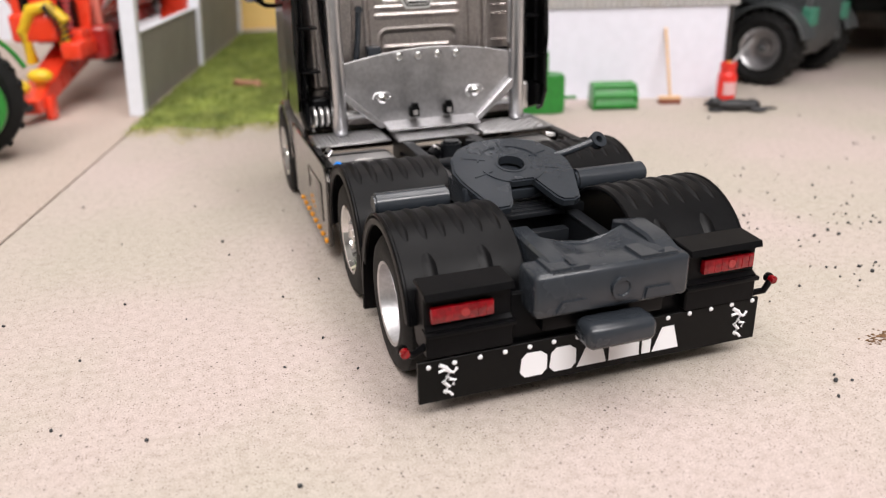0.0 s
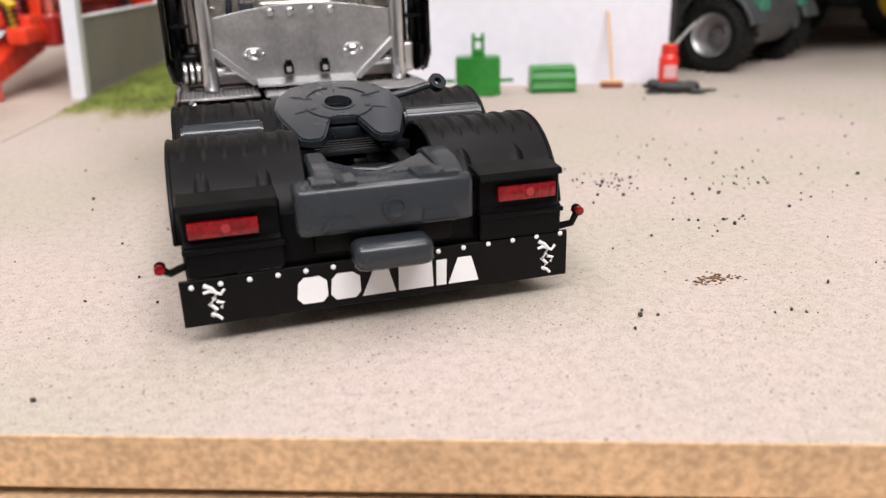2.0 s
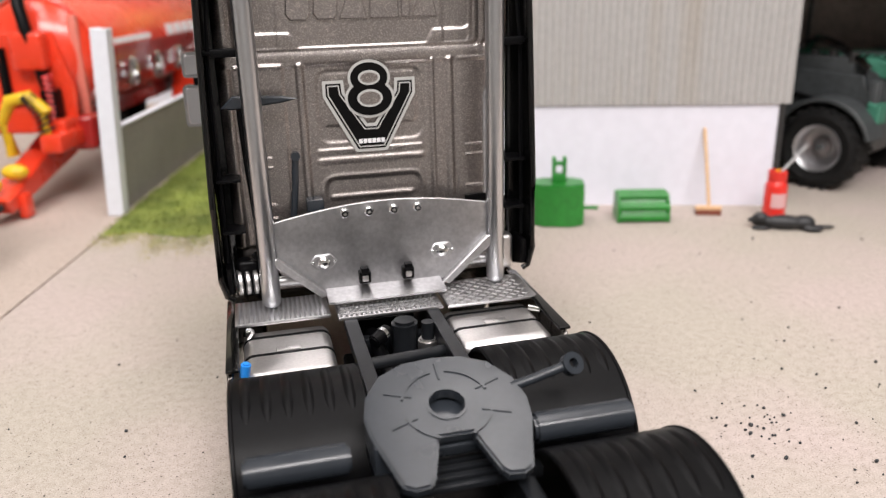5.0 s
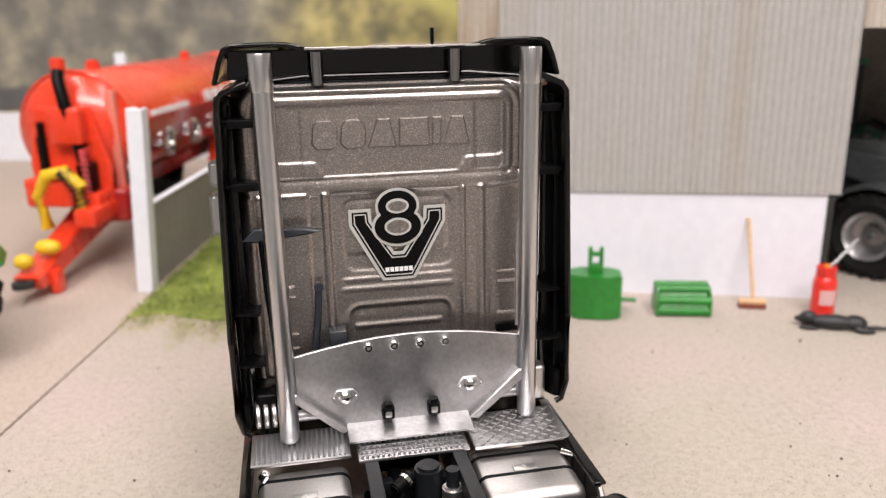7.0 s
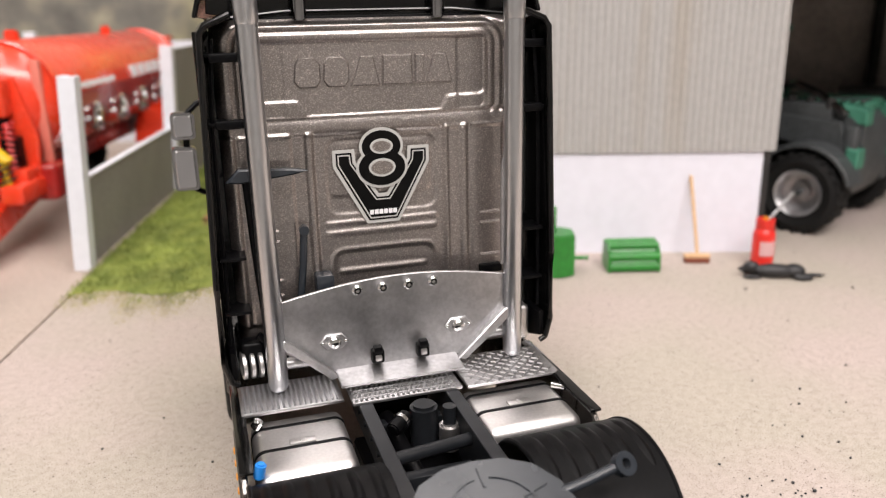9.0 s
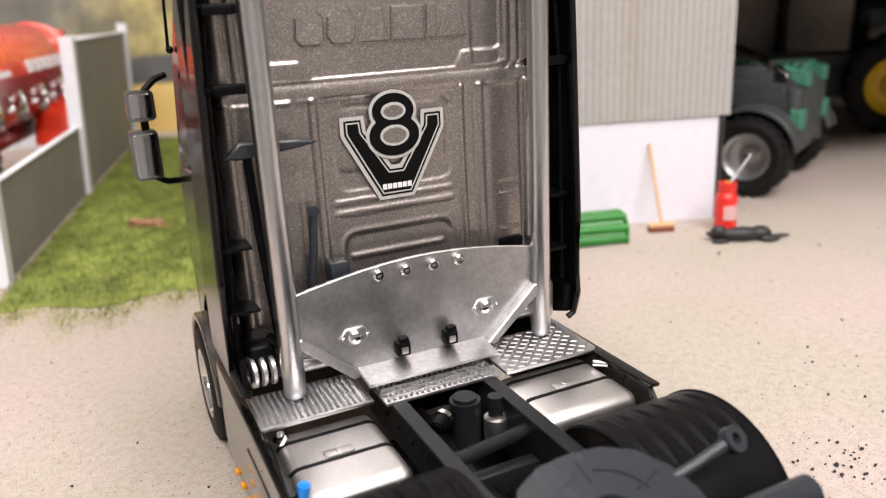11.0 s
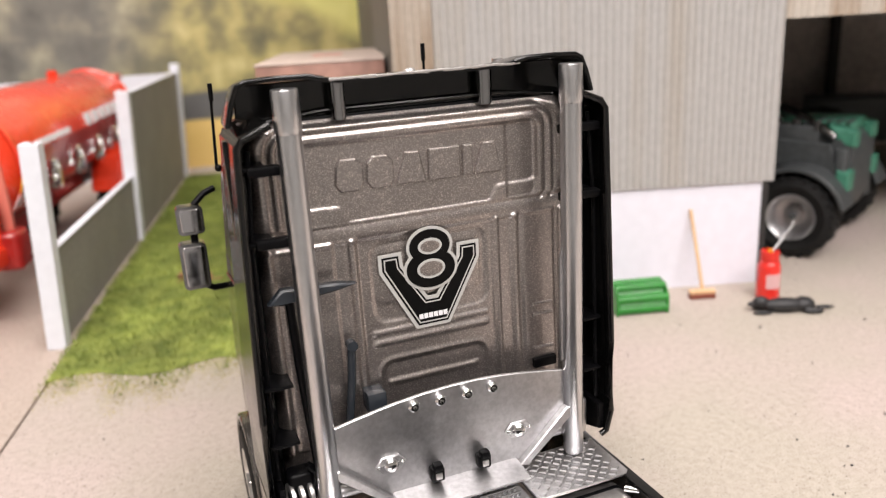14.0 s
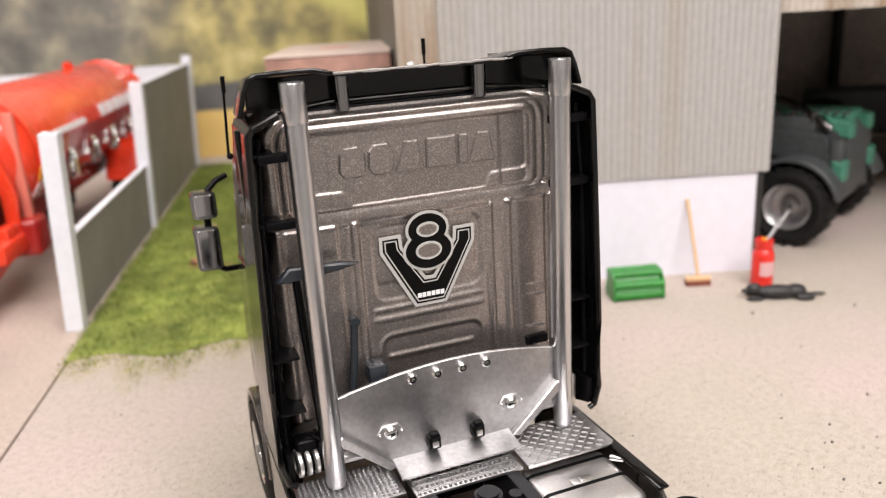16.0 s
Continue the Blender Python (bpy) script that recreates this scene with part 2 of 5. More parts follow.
def prism(pts, axis, lo, hi, bevel=0.0, bm=None, seg=1):
    """Outline pts in the plane across axis, drawn out from lo to hi."""
    bm = bm or bmesh.new()

    def at(p, w):
        return {"x": (w, p[0], p[1]), "y": (p[0], w, p[1]), "z": (p[0], p[1], w)}[axis]

    a = [bm.verts.new(at(p, lo)) for p in pts]
    b = [bm.verts.new(at(p, hi)) for p in pts]
    made = [bm.faces.new(a), bm.faces.new(b[::-1])]
    for i in range(len(pts)):
        made.append(bm.faces.new((a[i], b[i], b[(i + 1) % len(pts)], a[(i + 1) % len(pts)])))
    bmesh.ops.recalc_face_normals(bm, faces=made)
    if bevel:
        es = list({e for f in made[:2] for e in f.edges})
        bmesh.ops.bevel(bm, geom=es, offset=bevel, segments=seg, affect="EDGES")
    return bm


def tube(p0, p1, r, r2=None, n=20, bm=None, cap=True, bevel=0.0):
    bm = bm or bmesh.new()
    p0, p1 = Vector(p0), Vector(p1)
    m = Matrix.Translation((p0 + p1) / 2) @ (p1 - p0).to_track_quat("Z", "Y").to_matrix().to_4x4()
    made = bmesh.ops.create_cone(bm, cap_ends=cap, segments=n, radius1=r, radius2=r if r2 is None else r2, depth=(p1 - p0).length, matrix=m)["verts"]
    if bevel:
        es = [e for e in {e for v in made for e in v.link_edges} if any(len(f.verts) > 4 for f in e.link_faces)]
        bmesh.ops.bevel(bm, geom=es, offset=bevel, segments=2, affect="EDGES")
    return bm


def ball(c, r, sx=1.0, sy=1.0, sz=1.0, bm=None, u=16, v=10):
    bm = bm or bmesh.new()
    bmesh.ops.create_uvsphere(bm, u_segments=u, v_segments=v, radius=r, matrix=Matrix.Translation(c) @ Matrix.Diagonal((sx, sy, sz, 1)))
    return bm


def lathe(profile, axis_from, axis_dir, n=36, bm=None):
    """Turns profile rows (along, radius) about an axis."""
    bm = bm or bmesh.new()
    q = Vector(axis_dir).to_track_quat("Z", "Y").to_matrix()
    o = Vector(axis_from)
    rings = [[bm.verts.new(o + q @ Vector((r * math.cos(6.28318530718 * k / n), r * math.sin(6.28318530718 * k / n), a))) for k in range(n)] for a, r in profile]
    for a, b in zip(rings, rings[1:]):
        for k in range(n):
            bm.faces.new((a[k], a[(k + 1) % n], b[(k + 1) % n], b[k]))
    bmesh.ops.recalc_face_normals(bm, faces=bm.faces[:])
    return bm


def sweep(pts, r, n=10, bm=None, flat=1.0):
    """A round bar along pts."""
    bm = bm or bmesh.new()
    pts = [Vector(p) for p in pts]
    rings = []
    for i, p in enumerate(pts):
        d = (pts[min(i + 1, len(pts) - 1)] - pts[max(i - 1, 0)]).normalized()
        q = d.to_track_quat("Z", "Y").to_matrix()
        rings.append([bm.verts.new(p + q @ Vector((r * math.cos(6.28318530718 * k / n), flat * r * math.sin(6.28318530718 * k / n), 0))) for k in range(n)])
    for a, b in zip(rings, rings[1:]):
        for k in range(n):
            bm.faces.new((a[k], a[(k + 1) % n], b[(k + 1) % n], b[k]))
    bm.faces.new(rings[0][::-1])
    bm.faces.new(rings[-1])
    bmesh.ops.recalc_face_normals(bm, faces=bm.faces[:])
    return bm


def arc(cx, cy, r, a0, a1, n):
    return [(cx + r * math.cos(radians(a0 + (a1 - a0) * k / n)), cy + r * math.sin(radians(a0 + (a1 - a0) * k / n))) for k in range(n + 1)]


def mesh_of(name, bm, material, smooth=40):
    bmesh.ops.scale(bm, vec=(MM, MM, MM), verts=bm.verts)
    me = bpy.data.meshes.new(name)
    bm.to_mesh(me)
    bm.free()
    me.materials.append(material)
    if smooth:
        me.shade_smooth()
        me.set_sharp_from_angle(angle=radians(smooth))
    return me


def part(name, bm, material, parent, label="", smooth=40):
    ob = new(name, mesh_of(name, bm, material, smooth))
    ob.parent = parent
    return tagged(ob, label)


def thing(name, label, category, x=0, y=0, z=0, rz=0, group="", kind=""):
    ob = new(name)
    ob.empty_display_size = 0.01
    ob.matrix_basis = pose(x * MM, y * MM, z * MM, 0, 0, rz)
    return tagged(ob, label, category, group, kind)


def single(name, bm, material, label, category="", x=0, y=0, z=0, rz=0, kind="", group="", smooth=40):
    ob = new(name, mesh_of(name, bm, material, smooth))
    ob.matrix_basis = pose(x * MM, y * MM, z * MM, 0, 0, rz)
    return tagged(ob, label, category, group, kind)


# ---- setting ----
FX, FY = 0.217, 0.976          # way of the fence and of the seam between the boards
UX, UY = 0.940, -0.342         # way of the front edge and of the shed's front


def meet(p, d, q, e):
    k = ((q[0] - p[0]) * e[1] - (q[1] - p[1]) * e[0]) / (d[0] * e[1] - d[1] * e[0])
    return (p[0] + k * d[0], p[1] + k * d[1])


CORNER = meet((-104.5, 311), (FX, FY), (-2, -44), (UX, UY))
BACK = (-104.5 + FX * 1100, 311 + FY * 1100)
main = [CORNER, (CORNER[0] + UX * 1300, CORNER[1] + UY * 1300), (BACK[0] + UX * 1150, BACK[1] + UY * 1150), BACK]
left = [(CORNER[0] - 1.1, CORNER[1] + 0.35), (BACK[0] - 1.1, BACK[1]), (BACK[0] - UX * 900, BACK[1] - UY * 900), (CORNER[0] - UX * 900, CORNER[1] - UY * 900)]
ground = thing("ground", "two sanded beige boards that carry the model farmyard", kind="structure", category="ground")
part("board", prism(main, "z", -10, 0, 0.3), M_BOARD, ground, "speckled beige sanded board")
part("board", prism(left, "z", -10, -0.1, 0.3), M_BOARD_B, ground, "speckled beige sanded board")
edge_a, edge_b = (CORNER[0] - UX * 880, CORNER[1] - UY * 880), (CORNER[0] + UX * 1280, CORNER[1] + UY * 1280)
part("edge_strip", prism([(edge_a[0] - 0.21, edge_a[1] - 0.56), (edge_b[0] - 0.21, edge_b[1] - 0.56), edge_b, edge_a], "z", -10, -0.25), M_EDGE, ground, "raw brown fibreboard edge")
shift = lambda p, s: (p[0] + 0.342 * s, p[1] + 0.94 * s)
under = [shift(p, s) for p, s in ((CORNER, 4), (main[1], 4), (main[2], -4), (left[2], -4), (left[3], 4))]
# dark layer added to draw the shadow gap between boards and table
single("shadow_gap", prism(under, "z", -13, -10), M_DARK, "dark layer that stands for the shadow gap under the boards", kind="structure")
table = [shift(p, s) for p, s in ((left[3], -20), (main[1], -20), (main[2], 60), (left[2], 60))]
single("table_top", prism(table, "z", -32, -13, 0.5), M_EDGE, "raw fibreboard table top under the boards", kind="structure")
room = box(-2200, 2400, -1900, 1850, -760, 1400)
bmesh.ops.reverse_faces(room, faces=room.faces[:])
single("room_wall", room, M_ROOM, "plain pale room round the table", kind="structure", smooth=0)


def backdrop_paint():
    """A printed landscape: yellow field, dark hedge, misty trees, bright meadow."""
    m = bpy.data.materials.new("printed_landscape")
    m.use_nodes = True
    nt = m.node_tree
    b = nt.nodes["Principled BSDF"]
    b.inputs["Roughness"].default_value = 0.6
    tc = nt.nodes.new("ShaderNodeTexCoord")
    sep = nt.nodes.new("ShaderNodeSeparateXYZ")
    nt.links.new(tc.outputs["Object"], sep.inputs[0])

    def tex(mm, detail, off):
        mp = nt.nodes.new("ShaderNodeMapping")
        mp.inputs["Location"].default_value = off
        nt.links.new(tc.outputs["Object"], mp.inputs[0])
        n = nt.nodes.new("ShaderNodeTexNoise")
        n.inputs["Scale"].default_value, n.inputs["Detail"].default_value = 1000 / mm, detail
        nt.links.new(mp.outputs[0], n.inputs["Vector"])
        return n.outputs["Fac"]

    def math_node(op, a, c):
        n = nt.nodes.new("ShaderNodeMath")
        n.operation = op
        for i, v in enumerate((a, c)):
            if isinstance(v, (int, float)):
                n.inputs[i].default_value = v
            else:
                nt.links.new(v, n.inputs[i])
        return n.outputs[0]

    def ramp(fac, stops):
        r = nt.nodes.new("ShaderNodeValToRGB")
        el = r.color_ramp.elements
        while len(el) < len(stops):
            el.new(0.5)
        for e, (p, c) in zip(el, stops):
            e.position, e.color = p, (*c, 1)
        nt.links.new(fac, r.inputs[0])
        return r.outputs[0]

    def mix(fac, a, c):
        n = nt.nodes.new("ShaderNodeMix")
        n.data_type = "RGBA"
        nt.links.new(fac, n.inputs["Factor"])
        nt.links.new(a, n.inputs["A"])
        nt.links.new(c, n.inputs["B"])
        return n.outputs["Result"]

    def step(v, lo, hi):
        n = nt.nodes.new("ShaderNodeMapRange")
        n.interpolation_type = "SMOOTHSTEP"
        n.inputs[1].default_value, n.inputs[2].default_value = lo, hi
        nt.links.new(v, n.inputs[0])
        return n.outputs[0]

    x, z = sep.outputs["X"], sep.outputs["Z"]
    clumps = tex(38, 6, (0, 0, 0))
    big = tex(130, 2, (0.3, 0.1, 0.2))
    dark_trees = ramp(clumps, ((0.3, (0.115, 0.112, 0.10)), (0.48, (0.185, 0.178, 0.155)), (0.6, (0.28, 0.265, 0.205)), (0.74, (0.47, 0.43, 0.31))))
    gold_trees = ramp(clumps, ((0.3, (0.13, 0.125, 0.085)), (0.44, (0.27, 0.245, 0.125)), (0.56, (0.50, 0.43, 0.18)), (0.7, (0.72, 0.64, 0.30))))
    meadow = ramp(tex(60, 3, (0.7, 0, 0)), ((0.3, (0.58, 0.56, 0.14)), (0.7, (0.78, 0.74, 0.28))))
    field = ramp(tex(50, 3, (0.2, 0, 0)), ((0.3, (0.76, 0.53, 0.17)), (0.7, (0.86, 0.63, 0.24))))
    hedge = ramp(tex(40, 3, (0.4, 0, 0)), ((0.3, (0.10, 0.10, 0.105)), (0.7, (0.15, 0.15, 0.15))))
    sky = ramp(big, ((0.3, (0.55, 0.53, 0.42)), (0.7, (0.66, 0.62, 0.45))))
    wob = math_node("MULTIPLY", math_node("SUBTRACT", big, 0.5), 0.16)
    col = mix(step(math_node("ADD", x, wob), -0.09, 0.03), dark_trees, gold_trees)
    ztop = math_node("ADD", math_node("ADD", z, wob), math_node("MULTIPLY", x, 0.25))
    bright = math_node("MULTIPLY", step(ztop, 0.17, 0.2), step(math_node("ADD", x, wob), -0.02, 0.06))
    col = mix(bright, col, meadow)
    col = mix(step(ztop, 0.235, 0.30), col, sky)
    col = mix(step(math_node("ADD", z, math_node("MULTIPLY", wob, 0.12)), 0.078, 0.072), col, hedge)
    col = mix(step(math_node("ADD", z, math_node("MULTIPLY", wob, 0.05)), 0.049, 0.045), col, field)
    nt.links.new(col, b.inputs["Base Color"])
    return m


single("backdrop", box(-950, 950, 0, 3, -10, 620), backdrop_paint(), "printed landscape of trees and a yellow field", kind="structure", x=10, y=792, rz=-12.5, smooth=0)


# ---- shed ----
def corrugated(x0, x1, z0, z1, pitch, depth, y=0.0, thick=1.0):
    bm = bmesh.new()
    n = int((x1 - x0) / pitch)
    front, back = [], []
    for k in range(n + 1):
        for f, d in ((0.0, 0.0), (0.22, depth), (0.55, depth), (0.77, 0.0)):
            xx = x0 + (k + f) * pitch
            if xx <= x1:
                front.append((xx, y - d))
    pts = front + [(front[-1][0], y + thick), (front[0][0], y + thick)]
    return prism(pts, "z", z0, z1, bm=bm)


shed = thing("shed_wall", "model shed of grey corrugated sheet over a white base wall", kind="structure", category="shed", x=222, y=255, rz=-20)
part("base_wall", box(-171, 0, 0, 5, 0, 53), M_WALLWHITE, shed, "plain white base wall")
part("cladding", corrugated(-155.5, 5.5, 52, 300, 3.4, 0.8, y=-1.0), M_CORR, shed, "grey corrugated sheet", smooth=0)
part("lintel", corrugated(6.0, 420, 127, 300, 3.4, 0.55, y=1.0), M_RUST, shed, "rust-stained corrugated sheet over the opening", smooth=0)
part("corner_sheet", corrugated(-174.5, -155.4, 52, 300, 3.4, 0.55, y=-1.1, thick=0.8), M_RUST, shed, "rust-stained corner sheet", smooth=0)
# this side is in shade; its sheet colour is darkened for that
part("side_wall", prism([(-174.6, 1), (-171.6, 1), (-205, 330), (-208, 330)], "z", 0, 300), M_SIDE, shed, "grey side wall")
part("back_wall", box(-205, 640, 327, 330, 0, 300), mat("inner_sheet", (0.55, 0.50, 0.46), 0.7, grain=0.2, size=4, stains=0.4, stain_size=60), shed, "dim inner back wall", smooth=0)
part("side_wall", box(640, 643, 1, 330, 0, 300), M_FENCE, shed, "grey side wall")
part("roof", box(-210, 645, -3, 332, 300, 304), M_DARK, shed, "dark shed roof")
part("front_post", box(417, 424, 0, 7, 0, 300, 0.4), M_DARK, shed, "dark steel post")
for px_ in (60, 200, 340):
    part("inner_post", box(px_, px_ + 7, 318, 326, 0, 300, 0.4), M_DARK, shed, "dark steel post")
part("inner_beam", box(-170, 640, 312, 318, 150, 176, 0.4), M_DARK, shed, "dark cross beam")
part("edge_trim", box(0, 3, -0.5, 5, 0, 52), M_DARK, shed, "dark edge of the wall")

# ---- fence ----
fence = thing("fence", "grey panel fence with white posts and white capping", "fence", x=-104, y=346)
fence.matrix_basis = pose(-0.104, 0.346, 0, 0, 0, -12.5) @ pose(0, 0, 0, 0, 3.7, 0)


def fence_run(length, z1, y0):
    part("panel", box(-0.8, 1.6, y0, y0 + length, 0, z1 - 1.2), M_FENCE, fence, "grey fence panel")
    part("capping", box(-1.6, 2.2, y0, y0 + length, z1 - 1.2, z1, 0.3), M_POST, fence, "white top rail")


fence_run(176, 45.5, 8)
fence_run(216, 99, 193)
for yy, top in ((0, 95), (185, 101), (409, 106)):
    part("post", prism([(-4, yy), (4, yy), (4, yy + 8), (1.6, yy + 8), (1.6, yy + 3), (-1, yy + 3), (-1, yy + 8), (-4, yy + 8)], "z", 0, top, 0.25), M_POST, fence, "white profile post")
back_fence = thing("fence", "white panel fence across the back of the yard", "fence", x=-8, y=760, rz=-12.5)
for x0, x1, top in ((-178, -6, 97), (-420, -188, 50)):
    part("panel", box(x0, x1, -1, 1.5, 0, top), M_POST, back_fence, "white fence panel")
    part("post", box(x0 - 10, x0, -4, 4, 0, 108, 0.3), M_POST, back_fence, "white post")


# ---- grass ----
def grass():
    rng = np.random.default_rng(4)
    n = 60000
    v = rng.random(n) ** 0.8
    s = -58 + v * 470
    u = rng.random(n) * 150 - 2
    # ragged front border and right border
    front = -52 + 9 * np.sin(u * 0.11) + 6 * np.sin(u * 0.31 + 1) + 9 * np.abs(rng.standard_normal(n)) ** 1.5 - 7 + np.clip(18 - u, 0, 30) * 0.1
    keep = (s > front) & (u < 128 + 8 * np.sin(s * 0.05))
    s, u, front = s[keep], u[keep], front[keep]
    n = len(s)
    x = -101 + FX * s + FY * (u + 2.5)
    y = 345 + FY * s - FX * (u + 2.5)
    a = rng.random(n) * 6.283
    short = np.clip((s - front) / 14, 0.22, 1.0)
    h = (1.5 + 1.8 * rng.random(n)) * short
    w = (0.22 + 0.2 * rng.random(n)) * (0.5 + 0.5 * short)
    lean = rng.standard_normal((n, 2)) * 1.3 * (0.4 + 0.6 * short[:, None])
    dx, dy = np.cos(a) * w, np.sin(a) * w
    zero = np.zeros(n)
    p = np.stack([np.stack([x - dx, y - dy, zero], 1), np.stack([x + dx, y + dy, zero], 1), np.stack([x + lean[:, 0], y + lean[:, 1], h], 1)], 1).reshape(-1, 3) * MM
    me = bpy.data.meshes.new("grass")
    me.from_pydata(p.tolist(), [], np.arange(3 * n).reshape(-1, 3).tolist())
    me.materials.append(M_GRASS)
    tagged(new("grass", me), "short green static grass strip beside the fence", "grass", kind="stuff")
    mat_pts = [(-101 + FX * s_ + FY * u_, 345 + FY * s_ - FX * u_) for s_, u_ in [(-36 + 5 * math.sin(q * 0.11 * 10), 2.5 + q * 10) for q in range(13)] + [(410, 125), (410, 2.5)]]
    tagged(single("grass_mat", prism(mat_pts, "z", 0.02, 0.5), M_GRASS, "green grass mat on the board", kind="structure"), category="ground")

    # dry short fuzz that thins out in front of the strip
    n = 9000
    u = rng.random(n) * 140
    s = -44 + 9 * np.sin(u * 0.11) + 6 * np.sin(u * 0.31 + 1) + 9 * rng.standard_normal(n)
    x, y, a = -101 + FX * s + FY * (u + 2.5), 345 + FY * s - FX * (u + 2.5), rng.random(n) * 6.283
    dx, dy, far = np.cos(a) * 0.14, np.sin(a) * 0.14, rng.standard_normal((n, 2)) * 0.6
    p = np.stack([np.stack([x - dx, y - dy, np.zeros(n)], 1), np.stack([x + dx, y + dy, np.zeros(n)], 1), np.stack([x + far[:, 0], y + far[:, 1], 0.2 + 0.7 * rng.random(n)], 1)], 1).reshape(-1, 3) * MM
    me = bpy.data.meshes.new("dry_grass")
    me.from_pydata(p.tolist(), [], np.arange(3 * n).reshape(-1, 3).tolist())
    me.materials.append(M_STRAW)
    tagged(new("dry_grass", me), "sparse dry yellow fuzz along the grass edge", "grass", kind="stuff")


grass()


def granules():
    rng = random.Random(7)
    bm = bmesh.new()
    spots = [(51, -14), (53, -17), (49.5, -16), (76, -24), (82, -26), (84, -27), (80, -24), (116, -9), (118, -9.5), (63, 21), (67, 3), (95, 23), (92, 27), (97, 27), (131, 58), (134, 38), (152, 32), (77, 26), (89.4, 35.6), (108, 29), (137, 85.7), (126.7, 34), (-71, 121), (-58, 71), (97, -15), (45.5, -21)]
    for cx, cy, sx, sy, n in ((93, 77, 7, 7, 50), (101, 29, 5, 3.5, 14), (132, 58, 8, 8, 14), (112, 60, 26, 18, 24), (130, 90, 40, 30, 40), (150, 150, 60, 60, 50), (-70, 60, 25, 60, 22), (-95, 150, 25, 40, 14), (190, 90, 60, 60, 30), (128, 55, 14, 8, 12)):
        spots += [(rng.gauss(cx, sx), rng.gauss(cy, sy)) for _ in range(int(n * 0.7))]
    for x, y in spots:
        if -44 < x < 46 and y > -2 and y < 215:
            continue
        r = rng.uniform(0.22, 0.52) + (0.14 if rng.random() < 0.2 else 0)
        bmesh.ops.create_icosphere(bm, subdivisions=1, radius=r, matrix=Matrix.Translation((x, y, r * 0.75)) @ Matrix.Rotation(rng.random() * 3, 4, "X") @ Matrix.Rotation(rng.random() * 6, 4, "Z") @ Matrix.Diagonal((1, rng.uniform(0.5, 1.2), rng.uniform(0.6, 1), 1)))
    single("granules", bm, M_BEAD, "scattered black granules on the board", "gravel", kind="stuff", smooth=0)



def dirt_smear():
    rng = random.Random(3)
    bm = bmesh.new()
    for _ in range(90):
        x, y = rng.gauss(75, 3.0), rng.gauss(-4.5, 1.3)
        r = rng.uniform(0.12, 0.34)
        bmesh.ops.create_icosphere(bm, subdivisions=1, radius=r, matrix=Matrix.Translation((x, y, r * 0.5)) @ Matrix.Diagonal((1.6, 1, 0.6, 1)))
    single("dirt", bm, mat("brown_dirt", (0.16, 0.09, 0.045), 0.9, grain=0.3, size=0.8), "brown crumbled dirt on the board", "dirt", kind="stuff", smooth=0)


granules()
dirt_smear()

# ---- the model lorry: tail at y = 0, nose towards +y ----
truck = thing("model_truck", "gunmetal and black model tractor lorry with three axles", "model truck")


def wheel(x_out, side, y, chrome):
    """Tyre with a shaped section, dished rim, hub and nuts; side is -1 on the left."""
    w = tagged(new("wheel"), "")
    w.parent = truck
    ax, o = (side, 0, 0), (x_out - side * 10, y, 15.6)
    part("tyre", lathe([(0, 9.6), (0, 14.2), (1, 15.5), (9, 15.5), (10, 14.4), (10.4, 12), (10.1, 9.8), (9.4, 9.3)], o, ax, 40), M_TYRE, w, "black rubber tyre")
    shape = [(9.3, 9.5), (10.1, 9.5), (9.9, 8.8), (8.4, 8.2), (7.9, 7.0), (7.6, 4.4), (7.6, 0.01)] if chrome else [(9.3, 9.8), (10.2, 9.7), (10.0, 9.0), (6.5, 8.0), (3.5, 7.0), (2.5, 5.0), (2.5, 0.01)]
    part("rim", lathe(shape, o, ax, 36), M_CHROME if chrome else M_ALU, w, "silver dished rim")
    if not chrome:
        return
    part("hub", lathe([(7.8, 3.0), (9.3, 2.8), (9.6, 2.0), (8.2, 1.6), (8.2, 0.01)], o, ax, 18), M_CHROME, w)
    for k in range(10):
        a = 6.28318 * k / 10
        c = Vector((x_out - side * 2.2, y + 5.4 * math.cos(a), 15.6 + 5.4 * math.sin(a)))
        part("nut", tube(c - Vector((side * 2.6, 0, 0)), c + Vector((side * 1.2, 0, 0)), 0.6, 0.5, n=6), M_CHROME, w)


for sd in (-1, 1):
    wheel(39.0 * sd, sd, 25.5, False)
    wheel(39.0 * sd, sd, 68, True)
    wheel(42.0 * sd, sd, 171, True)


def swell(x, half, y, cz, r, a0, a1, height, n=18, m=8):
    """A pressed bead on a round guard: it rises softly and runs out at both ends."""
    bm = bmesh.new()
    rows = []
    for i in range(n + 1):
        f = i / n
        a, run = radians(a0 + (a1 - a0) * f), min(1.0, 4.5 * min(f, 1 - f)) ** 0.6
        row = []
        for k in range(m + 1):
            u = 2 * k / m - 1
            h = r - 0.15 + (height + 0.15) * run * max(0.0, math.cos(u * 1.5707)) ** 1.2
            row.append(bm.verts.new((x + u * half * (0.35 + 0.65 * run), y + h * math.cos(a), cz + h * math.sin(a))))
        rows.append(row)
    for p, q in zip(rows, rows[1:]):
        for k in range(m):
            bm.faces.new((p[k], p[k + 1], q[k + 1], q[k]))
    base = [v for v in rows[0]] + [r_[-1] for r_ in rows[1:]] + rows[-1][-2::-1] + [r_[0] for r_ in rows[-2:0:-1]]
    bm.faces.new(base[::-1])
    bmesh.ops.recalc_face_normals(bm, faces=bm.faces[:])
    return bm


